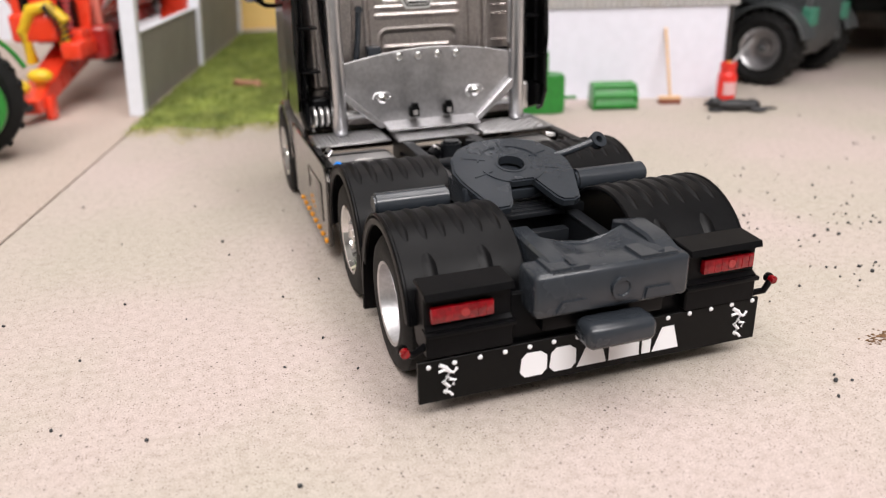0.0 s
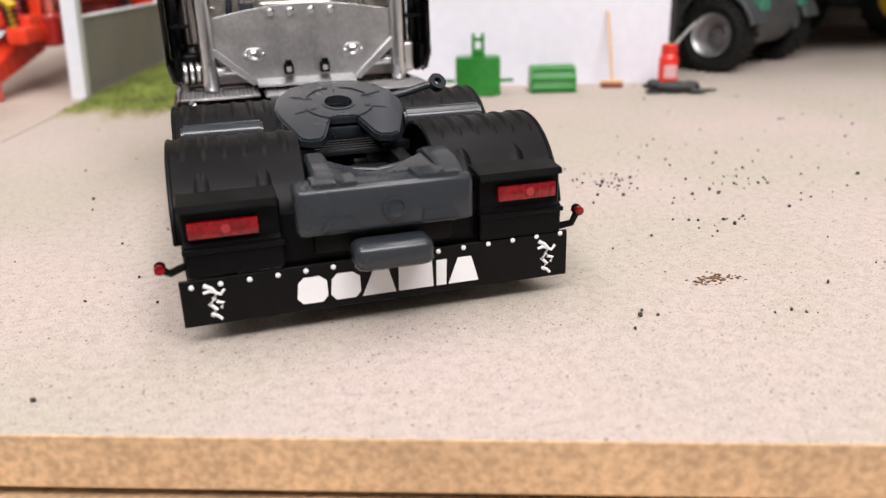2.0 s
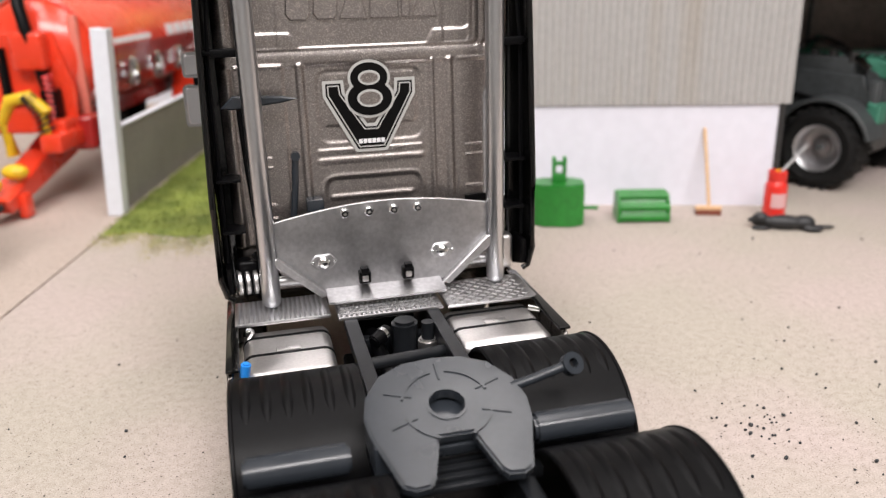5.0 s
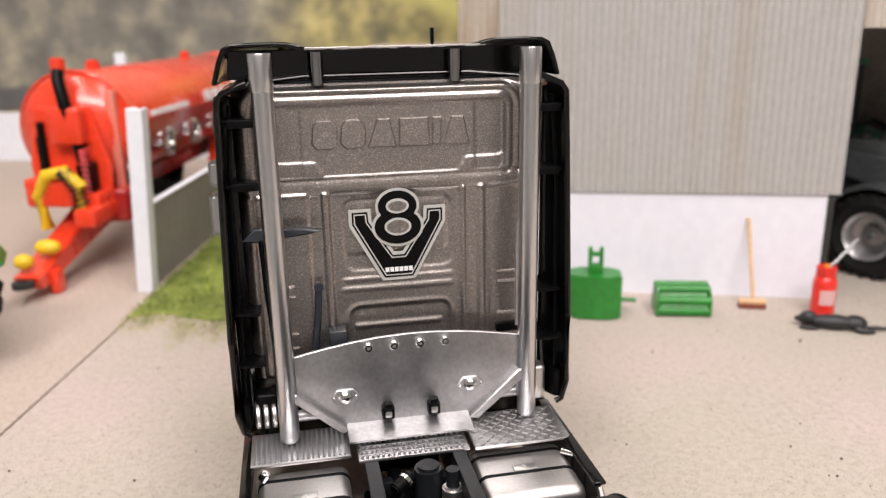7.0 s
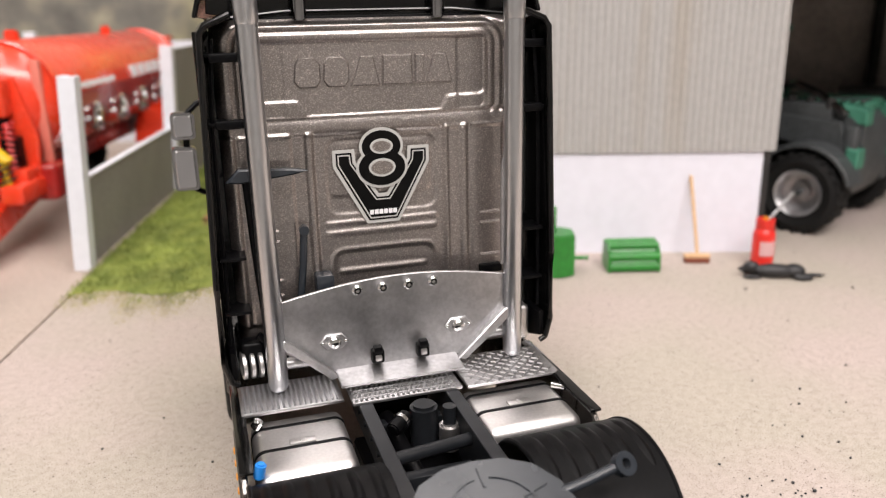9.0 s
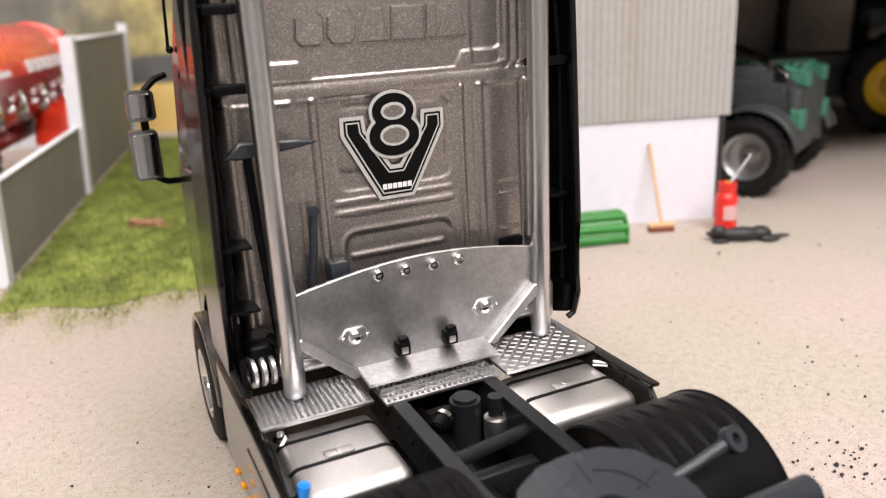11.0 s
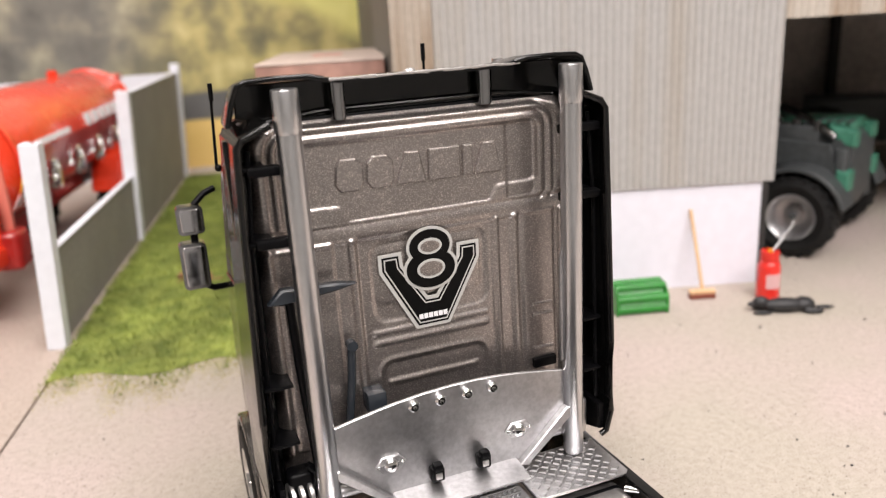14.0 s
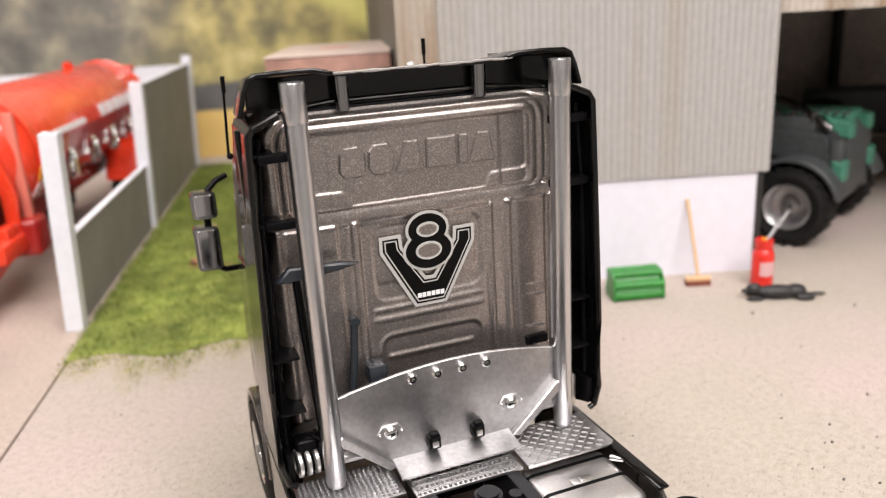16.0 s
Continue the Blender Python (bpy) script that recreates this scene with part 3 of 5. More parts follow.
def mudguard(side, y, a0, a1, rear):
    x0, x1 = (-40.2, -13.2) if side < 0 else (14.0, 41.0)
    cz, ro, ri = 15.5, 20.5, 19.3
    name = "mudguard"
    outer = arc(y, cz, ro, a0, a1, 40)
    inner = arc(y, cz, ri, a1, a0, 40)
    g = part(name, prism(outer + inner, "x", x0, x1, 0.35), M_BLACK, truck, "satin black mudguard")
    lip0 = x0 if side < 0 else x1 - 1.0
    part("lip", prism(arc(y, cz, ro + 0.25, a0, a1, 40) + arc(y, cz, ri - 1.3, a1, a0, 40), "x", lip0, lip0 + 1.0, 0.3), M_BLACK, g)
    part("end_flap", prism([(y + 19.2, 22), (y + 20.4, 22), (y + 23.5, 4), (y + 22.3, 4)] if rear else [(y - 19.4, 20), (y - 20.4, 20), (y - 20.6, 12), (y - 19.6, 12)], "x", x0, x1, 0.2), M_BLACK, g)
    for k in range(6):
        part("rib", swell(x0 + 3.4 + k * 4.1, 1.35, y, cz, ro, 64, 120, 0.4), M_BLACK, g, smooth=60)
    if rear:
        for xx in (x0 + 6.5, x0 + 18.5):
            part("rib", swell(xx, 1.9, y, cz, ro, 126, 160, 0.42), M_BLACK, g, smooth=60)


for sd in (-1, 1):
    mudguard(sd, 25.5, 8, 168, True)
    mudguard(sd, 68, -5, 172, False)
    xa, xb = (-37.5, -19) if sd < 0 else (15, 35)
    part("air_cylinder", tube((xa, 42.5, 33.2), (xb, 42.5, 33.2), 2.9, n=24, bevel=0.6), M_GREY, truck, "dark grey air cylinder")

# tail: lamp carriers, lamps, mud flap
for sd in (-1, 1):
    xa, xb = (-38.2, -19.8) if sd < 0 else (20.2, 38.2)
    dz = 0 if sd < 0 else 0.5
    c = part("lamp_carrier", prism([(9, 22), (5, 28.4), (0.2, 28.6), (0.4, 27.3), (0.6, 27.2), (0.6, 21.8), (-0.6, 21.2), (-0.6, 15.2), (7, 15.2)], "x", xa, xb, 0.35), M_BLACK, truck, "black lamp carrier")
    part("visor", prism([(6.0, 29.4), (5.5, 30.0), (-1.5, 29.5), (-2.0, 28.2), (-1.4, 28.0), (-0.8, 28.7), (5.0, 29.0)], "x", xa - 0.5, xb - 0.4, 0.25), M_BLACK, c)
    part("ledge", box(xa - 0.3, xb + 0.3, -1.4, 2, 19.8, 20.8, 0.3), M_BLACK, c)
    la, lb = (-37.1, -24.0) if sd < 0 else (24.1, 37.0)
    lens = part("tail_light", box(la, lb, -0.7, 1.0, 22.5 + dz, 25.9 + dz, 0.45), M_RED, truck, "ribbed red tail light")
    part("insert", lathe([(0, 0.95), (0.25, 0.9), (0.3, 0.6), (0.15, 0.01)], (la + 7.0, -0.62, 24.2 + dz), (0, -1, 0), 16), M_INSERT, lens, "paler round reflector insert")
    for k in range(7):
        part("lens_rib", box(la + 0.9 + k * 1.75, la + 1.15 + k * 1.75, -0.8, -0.5, 22.9 + dz, 25.5 + dz, 0.08), M_RED, lens)
    tip = (-42.9, -1.0, 17.8) if sd < 0 else (42.2, -1.0, 19.4)
    root = (-38.0, 1.2, 17.2) if sd < 0 else (38.2, 1.2, 15.6)
    st = part("marker_stalk", sweep([root, ((root[0] + tip[0]) / 2 + 0.6 * sd, -0.4, (root[2] + tip[2]) / 2 - 0.9), (tip[0] - 0.5 * sd, tip[1], tip[2] - 0.2)], 0.75), M_BLACK, truck, "rubber marker light stalk")
    part("marker_lens", tube((tip[0] - sd * 0.1, tip[1] - 1.0, tip[2]), (tip[0] - sd * 0.1, tip[1] + 0.6, tip[2]), 0.95, n=14, bevel=0.3), M_RED, st, "red marker light")
    part("marker_cap", tube((tip[0] - sd * 0.1, tip[1] + 0.5, tip[2]), (tip[0] - sd * 0.1, tip[1] + 1.8, tip[2]), 1.1, n=14, bevel=0.3), M_BLACK, st)

flap = part("mud_flap", prism([(-40, 4.8), (40, 4.8), (40, 14.9), (-40, 14.3)], "y", -0.1, 0.8, 0.1), M_DECAL, truck, "wide black mud flap with white print")
for k in range(15):
    xx = -37.8 + k * 5.44
    part("rivet", ball((xx, -0.15, 13.0 + 0.1 * k), 0.55, sy=0.6, u=10, v=6), M_WHITE, flap)


def print_shape(pts, host, material, y, th=0.06, name="print"):
    return part(name, prism(pts, "y", y - th, y, 0), material, host, smooth=0)


for xx, mir in ((-34.2, 1), (34.8, 1)):
    for k, (pp, rr) in enumerate((([(-1.4, 13.2), (0, 12.4), (0.9, 11.2), (0.1, 10.2)], 0.45), ([(-1.6, 11.6), (-0.3, 11.9), (1.6, 11.0), (2.4, 12.0)], 0.35), ([(0.4, 10.4), (-0.6, 9.2), (0.5, 8.0), (-0.4, 6.6)], 0.5), ([(-0.6, 7.2), (0.6, 6.6), (1.3, 5.8)], 0.35), ([(0.6, 9.6), (1.9, 9.2), (1.4, 8.2)], 0.35))):
        part("print", sweep([(xx + mir * a, -0.12, b) for a, b in pp], rr, n=6, flat=1.0), M_WHITE, flap)

# rear cross member, scooped, and tow coupling body
cm = part("cross_member", box(-17.3, 17.5, -5, 4, 21.6, 31.0, 1.3, 3), M_GREY, truck, "dark grey rear cross member")
part("scoop_side", prism([(2, 27), (-4, 27), (-4, 30.8), (1, 32.0), (18, 32.6), (24, 29), (24, 27)], "x", -12.8, -8.4, 0.6), M_GREY, cm)
part("scoop_side", prism([(2, 27), (-4, 27), (-4, 30.8), (3, 33.0), (11, 33.4), (17, 31.6), (18, 27)], "x", 11.4, 16.6, 0.6), M_GREY, cm)
bowl = [(-9 + 21 * k / 14, 32.0 - 3.0 * math.sin(math.pi * k / 14) ** 1.4) for k in range(15)]
part("scoop", prism(bowl + [(12, 26), (-9, 26)], "y", -3.6, 12.5, 0.5, seg=2), M_GREY, cm, smooth=50)
part("scoop_lip", sweep([(-8.6, 12.6, 31.2), (-4, 12.6, 29.6), (2, 12.6, 28.8), (8, 12.6, 29.8), (11.6, 12.6, 31.2)], 0.7, n=10), M_GREY, cm)
for sgn, xc in ((-1, -9.5), (1, 10.5)):
    part("pressed_corner", prism([(xc - 4.2, 22.4), (xc + 4.2, 22.4), (xc + 3.0 - 0.6 * sgn, 25.4), (xc - 3.0 - 0.6 * sgn, 25.4)], "y", -5.5, -2, 0.45, seg=2), M_GREY, cm)
    part("shoulder", prism([(xc - 5.2, 29.2), (xc + 5.2, 29.2), (xc + 4.2, 31.6), (xc - 4.2, 31.6)], "y", -4.4, 3, 0.5, seg=2), M_GREY, cm)
part("boss", lathe([(0, 2.4), (0.7, 2.4), (0.7, 1.7), (0.35, 1.5), (0.35, 0.01)], (1.5, -5.0, 26.0), (0, -1, 0), 20), M_GREY, cm)
part("tow_body", box(-7.6, 8.2, -9.5, -2, 14.7, 20.2, 2.0, 4), M_GREY, truck, "rounded dark grey tow coupling")
part("tail_plate", box(-20.5, 20.8, 1.6, 3.4, 8, 25, 0.3), M_BLACK, truck, "black tail plate")
# added black box: keeps pale ground from showing through the dark underside
part("dark_filler", prism([(6, 9), (6, 17), (50, 18), (118, 16), (118, 8)], "x", -12, 13, 0.6), M_BLACK, truck, "black filler box added to darken the gap under the chassis")
part("tow_bracket", box(-14, 14, -1.5, 4, 17, 22, 0.6), M_BLACK, truck)

# chassis
for sd in (-1, 1):
    rail = part("chassis_rail", prism([(4, 18), (4, 26.4), (40, 27.2), (54, 30.0), (128, 30.2), (128, 19), (60, 18)], "x", *sorted((sd * 9.4 + 0.5, sd * 10.6 + 0.5)), 0.15), M_RAIL, truck, "black steel chassis rail")
    part("flange", prism([(4, 26.4), (40, 27.2), (54, 30.0), (128, 30.2), (128, 31.0), (54, 30.8), (40, 28.0), (4, 27.2)], "x", *sorted((sd * 9.2 + 0.5, sd * 12.6 + 0.5)), 0.15), M_RAIL, rail)
    for k in range(9):
        part("bolt_head", tube((sd * 10.4 + 0.5, 60 + k * 7, 24.5), (sd * 11.4 + 0.5, 60 + k * 7, 24.5), 0.7, n=6), M_RAIL, rail)
    part("fifth_bracket", box(*sorted((sd * 8, sd * 15)), 36, 62, 27, 29.5, 0.4), M_RAIL, truck)
for yy in (18, 33, 62, 84, 108, 121):
    part("chassis_cross", box(-8.6, 8.6, yy - 1.6, yy + 1.6, 20, 25, 0.4), M_RAIL, truck)
for k in range(5):
    part("grille_slat", box(-8.4, 8.4, 36 + k * 2.6, 37.4 + k * 2.6, 27.2, 28.4, 0.2), M_RAIL, truck)
part("axle", tube((-30, 25.5, 15.6), (30, 25.5, 15.6), 3, n=16), M_BLACK, truck)
part("axle", tube((-30, 68, 15.6), (30, 68, 15.6), 3, n=16), M_BLACK, truck)
part("axle_housing", ball((0, 68, 15.6), 7, u=20, v=12), M_BLACK, truck)
part("cross_tube", tube((-11, 84, 29.3), (12, 90, 27.5), 1.5, n=14), M_RAIL, truck, "dark grey cross tube")
part("prop_shaft", tube((-2, 74, 20), (-4.5, 112, 24), 1.9, n=14), M_BLACK, truck)
part("filter_can", tube((8.0, 99, 20), (8.0, 99, 27), 2.6, n=18, bevel=0.5), M_CAST, truck, "small silver canister")
part("damper", tube((8.0, 99, 27), (8.0, 99, 31.5), 1.6, n=14), M_RAIL, truck)
part("air_spring", tube((2.8, 103, 18), (2.8, 103, 31), 3.4, n=20, bevel=0.8), M_RAIL, truck, "dark grey air spring")
part("hose_joint", tube((-6, 99, 27.5), (-1.5, 102.5, 29), 1.8, n=14, bevel=0.4), M_BLACK, truck)
part("hose_clip", tube((-3.6, 100.8, 28.3), (-2.9, 101.4, 28.5), 2.1, n=14), M_CHROME, truck)

# fifth wheel, tipped back
tip = radians(17)


def on_plate(bm):
    bmesh.ops.transform(bm, matrix=Matrix.Translation((0, 31.5, 32.6)) @ Matrix.Rotation(tip, 4, "X"), verts=bm.verts)
    return bm


plate = [(-11.5, 1), (-9.5, -0.4), (-6.8, 0), (-5.6, 2), (-3.0, 13.2), (3.2, 13.2), (5.8, 2), (7.0, 0), (9.8, -0.4), (11.7, 1), (15.3, 16), (15.8, 22), (14.6, 29), (11, 35.5), (6, 38.8), (0, 39.6), (-6, 38.8), (-11, 35.5), (-14.5, 29), (-15.6, 22), (-15.1, 16)]
plate = [(x, y * 0.77) for x, y in plate]
hole = arc(0.2, 17.6, 3.4, 0, 360, 24)[:-1]


def plate_mesh():
    bm = bmesh.new()
    outer = [bm.verts.new((x, y, 0)) for x, y in plate]
    inner = [bm.verts.new((x, y, 0)) for x, y in hole]
    es = [bm.edges.new((r[i], r[(i + 1) % len(r)])) for r in (outer, inner) for i in range(len(r))]
    fs = [g for g in bmesh.ops.triangle_fill(bm, use_beauty=True, edges=es)["geom"] if isinstance(g, bmesh.types.BMFace)]
    ex = bmesh.ops.extrude_face_region(bm, geom=fs)["geom"]
    bmesh.ops.translate(bm, vec=(0, 0, -2.0), verts=[g for g in ex if isinstance(g, bmesh.types.BMVert)])
    bmesh.ops.recalc_face_normals(bm, faces=bm.faces[:])
    rim = [e for e in bm.edges if len(e.link_faces) == 2 and e.calc_face_angle(0) > 0.8 and abs(e.verts[0].co.z) < 0.01 and abs(e.verts[1].co.z) < 0.01]
    bmesh.ops.bevel(bm, geom=rim, offset=0.45, segments=2, affect="EDGES")
    return bm


fw = part("fifth_wheel", on_plate(plate_mesh()), M_GREY, truck, "dark grey fifth wheel plate with a round hole", smooth=30)
for a0, a1 in ((100, 165), (195, 250), (290, 345), (15, 80)):
    part("groove_ring", on_plate(prism(arc(0.2, 17.6, 8.7, a0, a1, 14) + arc(0.2, 17.6, 8.2, a1, a0, 14), "z", -0.1, 0.28)), M_GREY, fw)
for a in (25, 90, 155, 205, 335):
    c, s = math.cos(radians(a)), math.sin(radians(a))
    part("groove", on_plate(sweep([(0.2 + c * 6.8, 17.6 + s * 6.2, 0), (0.2 + c * 12.4, 17.6 + s * 10.6, 0)], 0.28, n=6)), M_GREY, fw)
part("hole_collar", on_plate(prism(arc(0.2, 17.6, 4.1, 0, 180, 16) + arc(0.2, 17.6, 3.45, 180, 0, 16), "z", -1, 0.2)), M_GREY, fw)
part("hole_collar", on_plate(prism(arc(0.2, 17.6, 4.1, 180, 360, 16) + arc(0.2, 17.6, 3.45, 360, 180, 16), "z", -1, 0.2)), M_GREY, fw)
part("lock_plate", on_plate(box(-9, 9, 10, 25, -6, -3, 0.4)), M_GREY, fw)
part("saddle", box(-15, -10, 41, 54, 27, 35, 0.8), M_GREY, fw)
part("saddle", box(10, 15, 41, 54, 27, 35, 0.8), M_GREY, fw)
part("release_lever", on_plate(sweep([(11, 20, -1.4), (18, 20.6, -0.2), (24.6, 21.4, 1.2)], 1.0, n=10)), M_GREY, fw)
part("lever_eye", on_plate(lathe([(-0.9, 1.0), (-0.9, 2.3), (0.9, 2.3), (0.9, 1.0), (-0.9, 1.0)], (26.6, 21.6, 1.4), (0.25, -0.6, 1), 20)), M_GREY, fw)

# tanks, straps, skirts
for xa, xb, ya, yb in ((-37.6, -15.8, 86.5, 112.5), (14, 38.2, 88.5, 111)):
    tk = part("tank", box(xa, xb, ya, yb, 8, 28.8, 2.6, 4), M_CAST, truck, "silver fuel tank with dark straps")
    for f in (0.42, 0.8):
        yy = ya + (yb - ya) * f
        x0, x1, z0, z1, r = xa - 0.12, xb + 0.12, 7.9, 28.95, 2.6
        loop = arc(x1 - r, z1 - r, r, 0, 90, 5) + arc(x0 + r, z1 - r, r, 90, 180, 5) + arc(x0 + r, z0 + r, r, 180, 270, 5) + arc(x1 - r, z0 + r, r, 270, 360, 5)
        part("strap", prism(loop, "y", yy - 0.55, yy + 0.55, 0.08), M_BLACK, tk)
    part("fill_plate", box((xa + xb) / 2 - 3, (xa + xb) / 2 + 3, (ya + yb) / 2 - 1.4, (ya + yb) / 2 + 1.2, 28.3, 29.25, 0.35), M_CAST, tk)
    part("fill_rib", box((xa + xb) / 2 - 0.6, (xa + xb) / 2 + 0.6, (ya + yb) / 2 - 1.0, (ya + yb) / 2 + 0.8, 28.8, 29.5, 0.2), M_CAST, tk)
part("blue_cap", tube((-37.4, 88.4, 28.2), (-36.6, 88.2, 31.8), 1.2, n=12, bevel=0.4), M_BLUE, truck, "bright blue filler cap")
part("tank_valve", tube((37.0, 104, 29.6), (39.4, 101.6, 29.6), 0.85, n=10), M_CHROME, truck, "chrome valve")
part("tank_valve", tube((-36.6, 108, 29), (-35.2, 108, 30.9), 1.3, n=12, bevel=0.3), M_CHROME, truck, "chrome valve")
for sd in (-1, 1):
    sk = part("side_skirt", prism([(89, 6), (150, 6), (150, 31), (89, 31), (85.5, 27)], "x", *sorted((sd * 39.6, sd * 41.2)), 0.4), M_GUNDARK, truck, "gunmetal side skirt with darkened colour")
    part("skirt_edge", box(*sorted((sd * 38.3, sd * 41.3)), 86, 128, 30.6, 31.4, 0.3), M_GLOSS, sk)
    part("skirt_panel", box(*sorted((sd * 41.1, sd * 41.5)), 95, 118, 12, 24, 0.15), M_GUNDARK, sk)
    for k in range(8):
        part("marker_light", box(*sorted((sd * 41.0, sd * 41.9)), 91 + k * 6.5, 93 + k * 6.5, 6.4, 7.6, 0.25), M_ORANGE, sk, "small orange side marker")

# tread plates
def studs(pts, size, z, host, material, kind_):
    bm = bmesh.new()
    for x, y, a in pts:
        if kind_ == "dot":
            bmesh.ops.create_cone(bm, cap_ends=True, segments=6, radius1=size, radius2=size * 0.55, depth=0.55, matrix=Matrix.Translation((x, y, z + 0.27)))
        else:
            bmesh.ops.create_cone(bm, cap_ends=True, segments=4, radius1=size, radius2=size * 0.8, depth=0.3, matrix=Matrix.Translation((x, y, z + 0.15)) @ Matrix.Rotation(a, 4, "Z") @ Matrix.Diagonal((1.0, 0.8, 1, 1)))
    return tagged(part("tread_studs", bm, material, host, smooth=0), kind="stuff")


dl = part("deck_plate", box(-39.2, -15.0, 110.2, 125.5, 30.8, 31.6, 0.2), M_ALU, truck, "silver studded deck plate")
studs([(-38.2 + 1.28 * i, 111.2 + 1.28 * j, 0) for i in range(18) for j in range(11)], 0.42, 31.6, dl, M_PIPE, "dot")
dm = part("deck_plate", box(-13.4, 14.2, 107.2, 119.0, 30.8, 31.6, 0.2), M_ALU, truck, "silver ribbed deck plate")
studs([(-12.5 + 1.3 * i, 108.0 + 2.2 * j, 0) for i in range(20) for j in range(5)], 0.45, 31.6, dm, M_PIPE, "dot")
for k in range(4):
    part("tread_rib", box(-12.6, 13.4, 108.8 + k * 2.2, 109.4 + k * 2.2, 31.6, 31.95, 0.12), M_ALU, dm)
dr = part("deck_plate", prism([(15.4, 106.6), (39.2, 106.6), (40.4, 107.8), (40.4, 124), (15.4, 124)], "z", 30.8, 31.6, 0.2), M_ALU, truck, "silver diamond tread deck plate")
studs([(17.2 + 3.2 * i + (1.6 if j % 2 else 0), 107.9 + 1.65 * j, 0) for i in range(7) for j in range(10)], 1.3, 31.6, dr, M_ALU, "diamond")

# headboard plate between the stacks
head = [(-27.8, 45), (-16, 34.5), (18.6, 34.5), (30.4, 45), (30.4, 55.3)] + [(30.4 - 58.2 * k / 16, 55.3 + 5.0 * math.sin(math.pi * (0.12 + 0.80 * k / 16)) - 1.9) for k in range(1, 16)] + [(-27.8, 54.6)]
hb = part("headboard", prism(head, "y", 119.6, 120.6, 0.2), M_ALU, truck, "brushed aluminium headboard plate")
part("tray", prism([(120.8, 34.5), (112.2, 33.5), (112.0, 34.2), (119.4, 35.2), (120.8, 35.4)], "x", -15.2, 16.6, 0.2), M_ALU, hb, "bent aluminium lip")
part("side_bar", prism([(16.6, 34), (18.8, 33.4), (31, 43.8), (31, 46.6), (29.6, 46.2)], "y", 117.6, 119.8, 0.3), M_ALU, hb)
part("side_bar", prism([(-14.2, 34), (-16.4, 33.4), (-28.4, 43.8), (-28.4, 45.2), (-27.2, 45.6)], "y", 117.6, 119.8, 0.3), M_ALU, hb)
for xx in (-8.8, -2.4, 4.2, 10.6):
    part("bolt", lathe([(0, 1.35), (1.0, 1.35), (1.5, 0.9), (1.5, 0.5), (0.6, 0.45), (0.6, 0.01)], (xx, 119.6, 55.9), (0, -1, 0), 16), M_CHROME, hb, "domed chrome bolt")
for xx in (-15.2, 17.1):
    fl = part("flange", prism([(xx - 3.6, 43), (xx - 2, 45), (xx + 2, 45.1), (xx + 3.7, 43.1), (xx + 2, 41.1), (xx - 2, 41)], "y", 118.9, 119.7, 0.25), M_ALU, hb, "cast flange with a domed cap")
    part("cap", ball((xx, 118.9, 43.0), 1.9, sy=0.8), M_CHROME, fl)
    part("screw", ball((xx - 2.8, 118.9, 43.0), 0.45, u=8, v=6), M_CHROME, fl)
    part("screw", ball((xx + 2.8, 118.9, 43.1), 0.45, u=8, v=6), M_CHROME, fl)
for xx in (-4.6, 7.2):
    pg = part("socket", box(xx - 1.6, xx + 1.6, 117.0, 119.7, 36.3, 39.8, 0.5), M_BLACK, hb, "black plug socket")
    part("socket_lid", box(xx - 1.1, xx + 1.1, 116.4, 118.6, 39.2, 41.0, 0.4), M_BLACK, pg)
    part("pin", box(xx - 0.8, xx + 0.8, 116.6, 117.2, 37.1, 38.7, 0.2), M_CAST, pg, "silver contact plate")
part("support_tube", tube((-28, 121.5, 38), (-16, 121.5, 38), 1.5, n=14), M_ALU, truck)
part("support_tube", tube((18, 121.5, 38.5), (31, 121.5, 38.5), 1.5, n=14), M_ALU, truck)

# exhaust stacks
for xx in (-29.5, 32.3):
    st = part("exhaust_pipe", lathe([(0, 0.01), (0.2, 1.2), (1.2, 2.2), (2.6, 2.45), (95.6, 2.45), (95.6, 2.1), (86, 2.1), (86, 0.01)], (xx, 119.2, 31.7), (0, 0, 1), 28), M_PIPE, truck, "tall polished exhaust stack")
    part("sleeve", lathe([(0, 2.5), (0.3, 2.62), (8, 2.62), (8.3, 2.5)], (xx, 119.2, 119), (0, 0, 1), 28), M_PIPE, st)
    part("elbow", sweep([(xx, 119.2, 36), (xx, 122, 38), (xx, 126, 38.5)], 2.0, n=14), M_PIPE, st)
part("stack_bracket", prism([(29.2, 58), (31.6, 58), (31.6, 88), (30.2, 88), (29.2, 84)], "y", 119.2, 120.2, 0.15), M_ALU, truck, "aluminium stack bracket")
for xx, zz in ((-29.5, 112), (32.3, 113), (-29.5, 97.5), (32.3, 97.5)):
    part("stack_mount", box(*sorted((xx - math.copysign(1.5, xx), xx + math.copysign(8.5, xx))), 120.5, 123, zz - 1, zz + 1, 0.4), M_BLACK, truck, "black stack mount")

# ---- cab ----
# cab sides use the gunmetal copy darkened for what they reflect
cab = part("cab_body", prism([(131.5, 31), (131.5, 117), (134, 119.8), (150, 119.6), (178, 115.5), (193, 98), (199, 62), (199, 20), (188, 20), (186, 31), (180, 36), (162, 36), (156, 31), (154, 20), (146, 20), (144, 31)], "x", -38.6, 38.6, 1.6, seg=3), M_GUNDARK, truck, "gunmetal metallic sleeper cab")


def taper(ob):
    """The cab narrows towards its roof and its nose, about its own middle line."""
    for v in ob.data.vertices:
        up, on = max(0.0, (v.co.z - 0.07) / 0.05), max(0.0, (v.co.y - 0.131) / 0.05)
        v.co.x = v.co.x * (1.0 - 0.035 * up - 0.035 * up * on) + 0.0009
    return ob


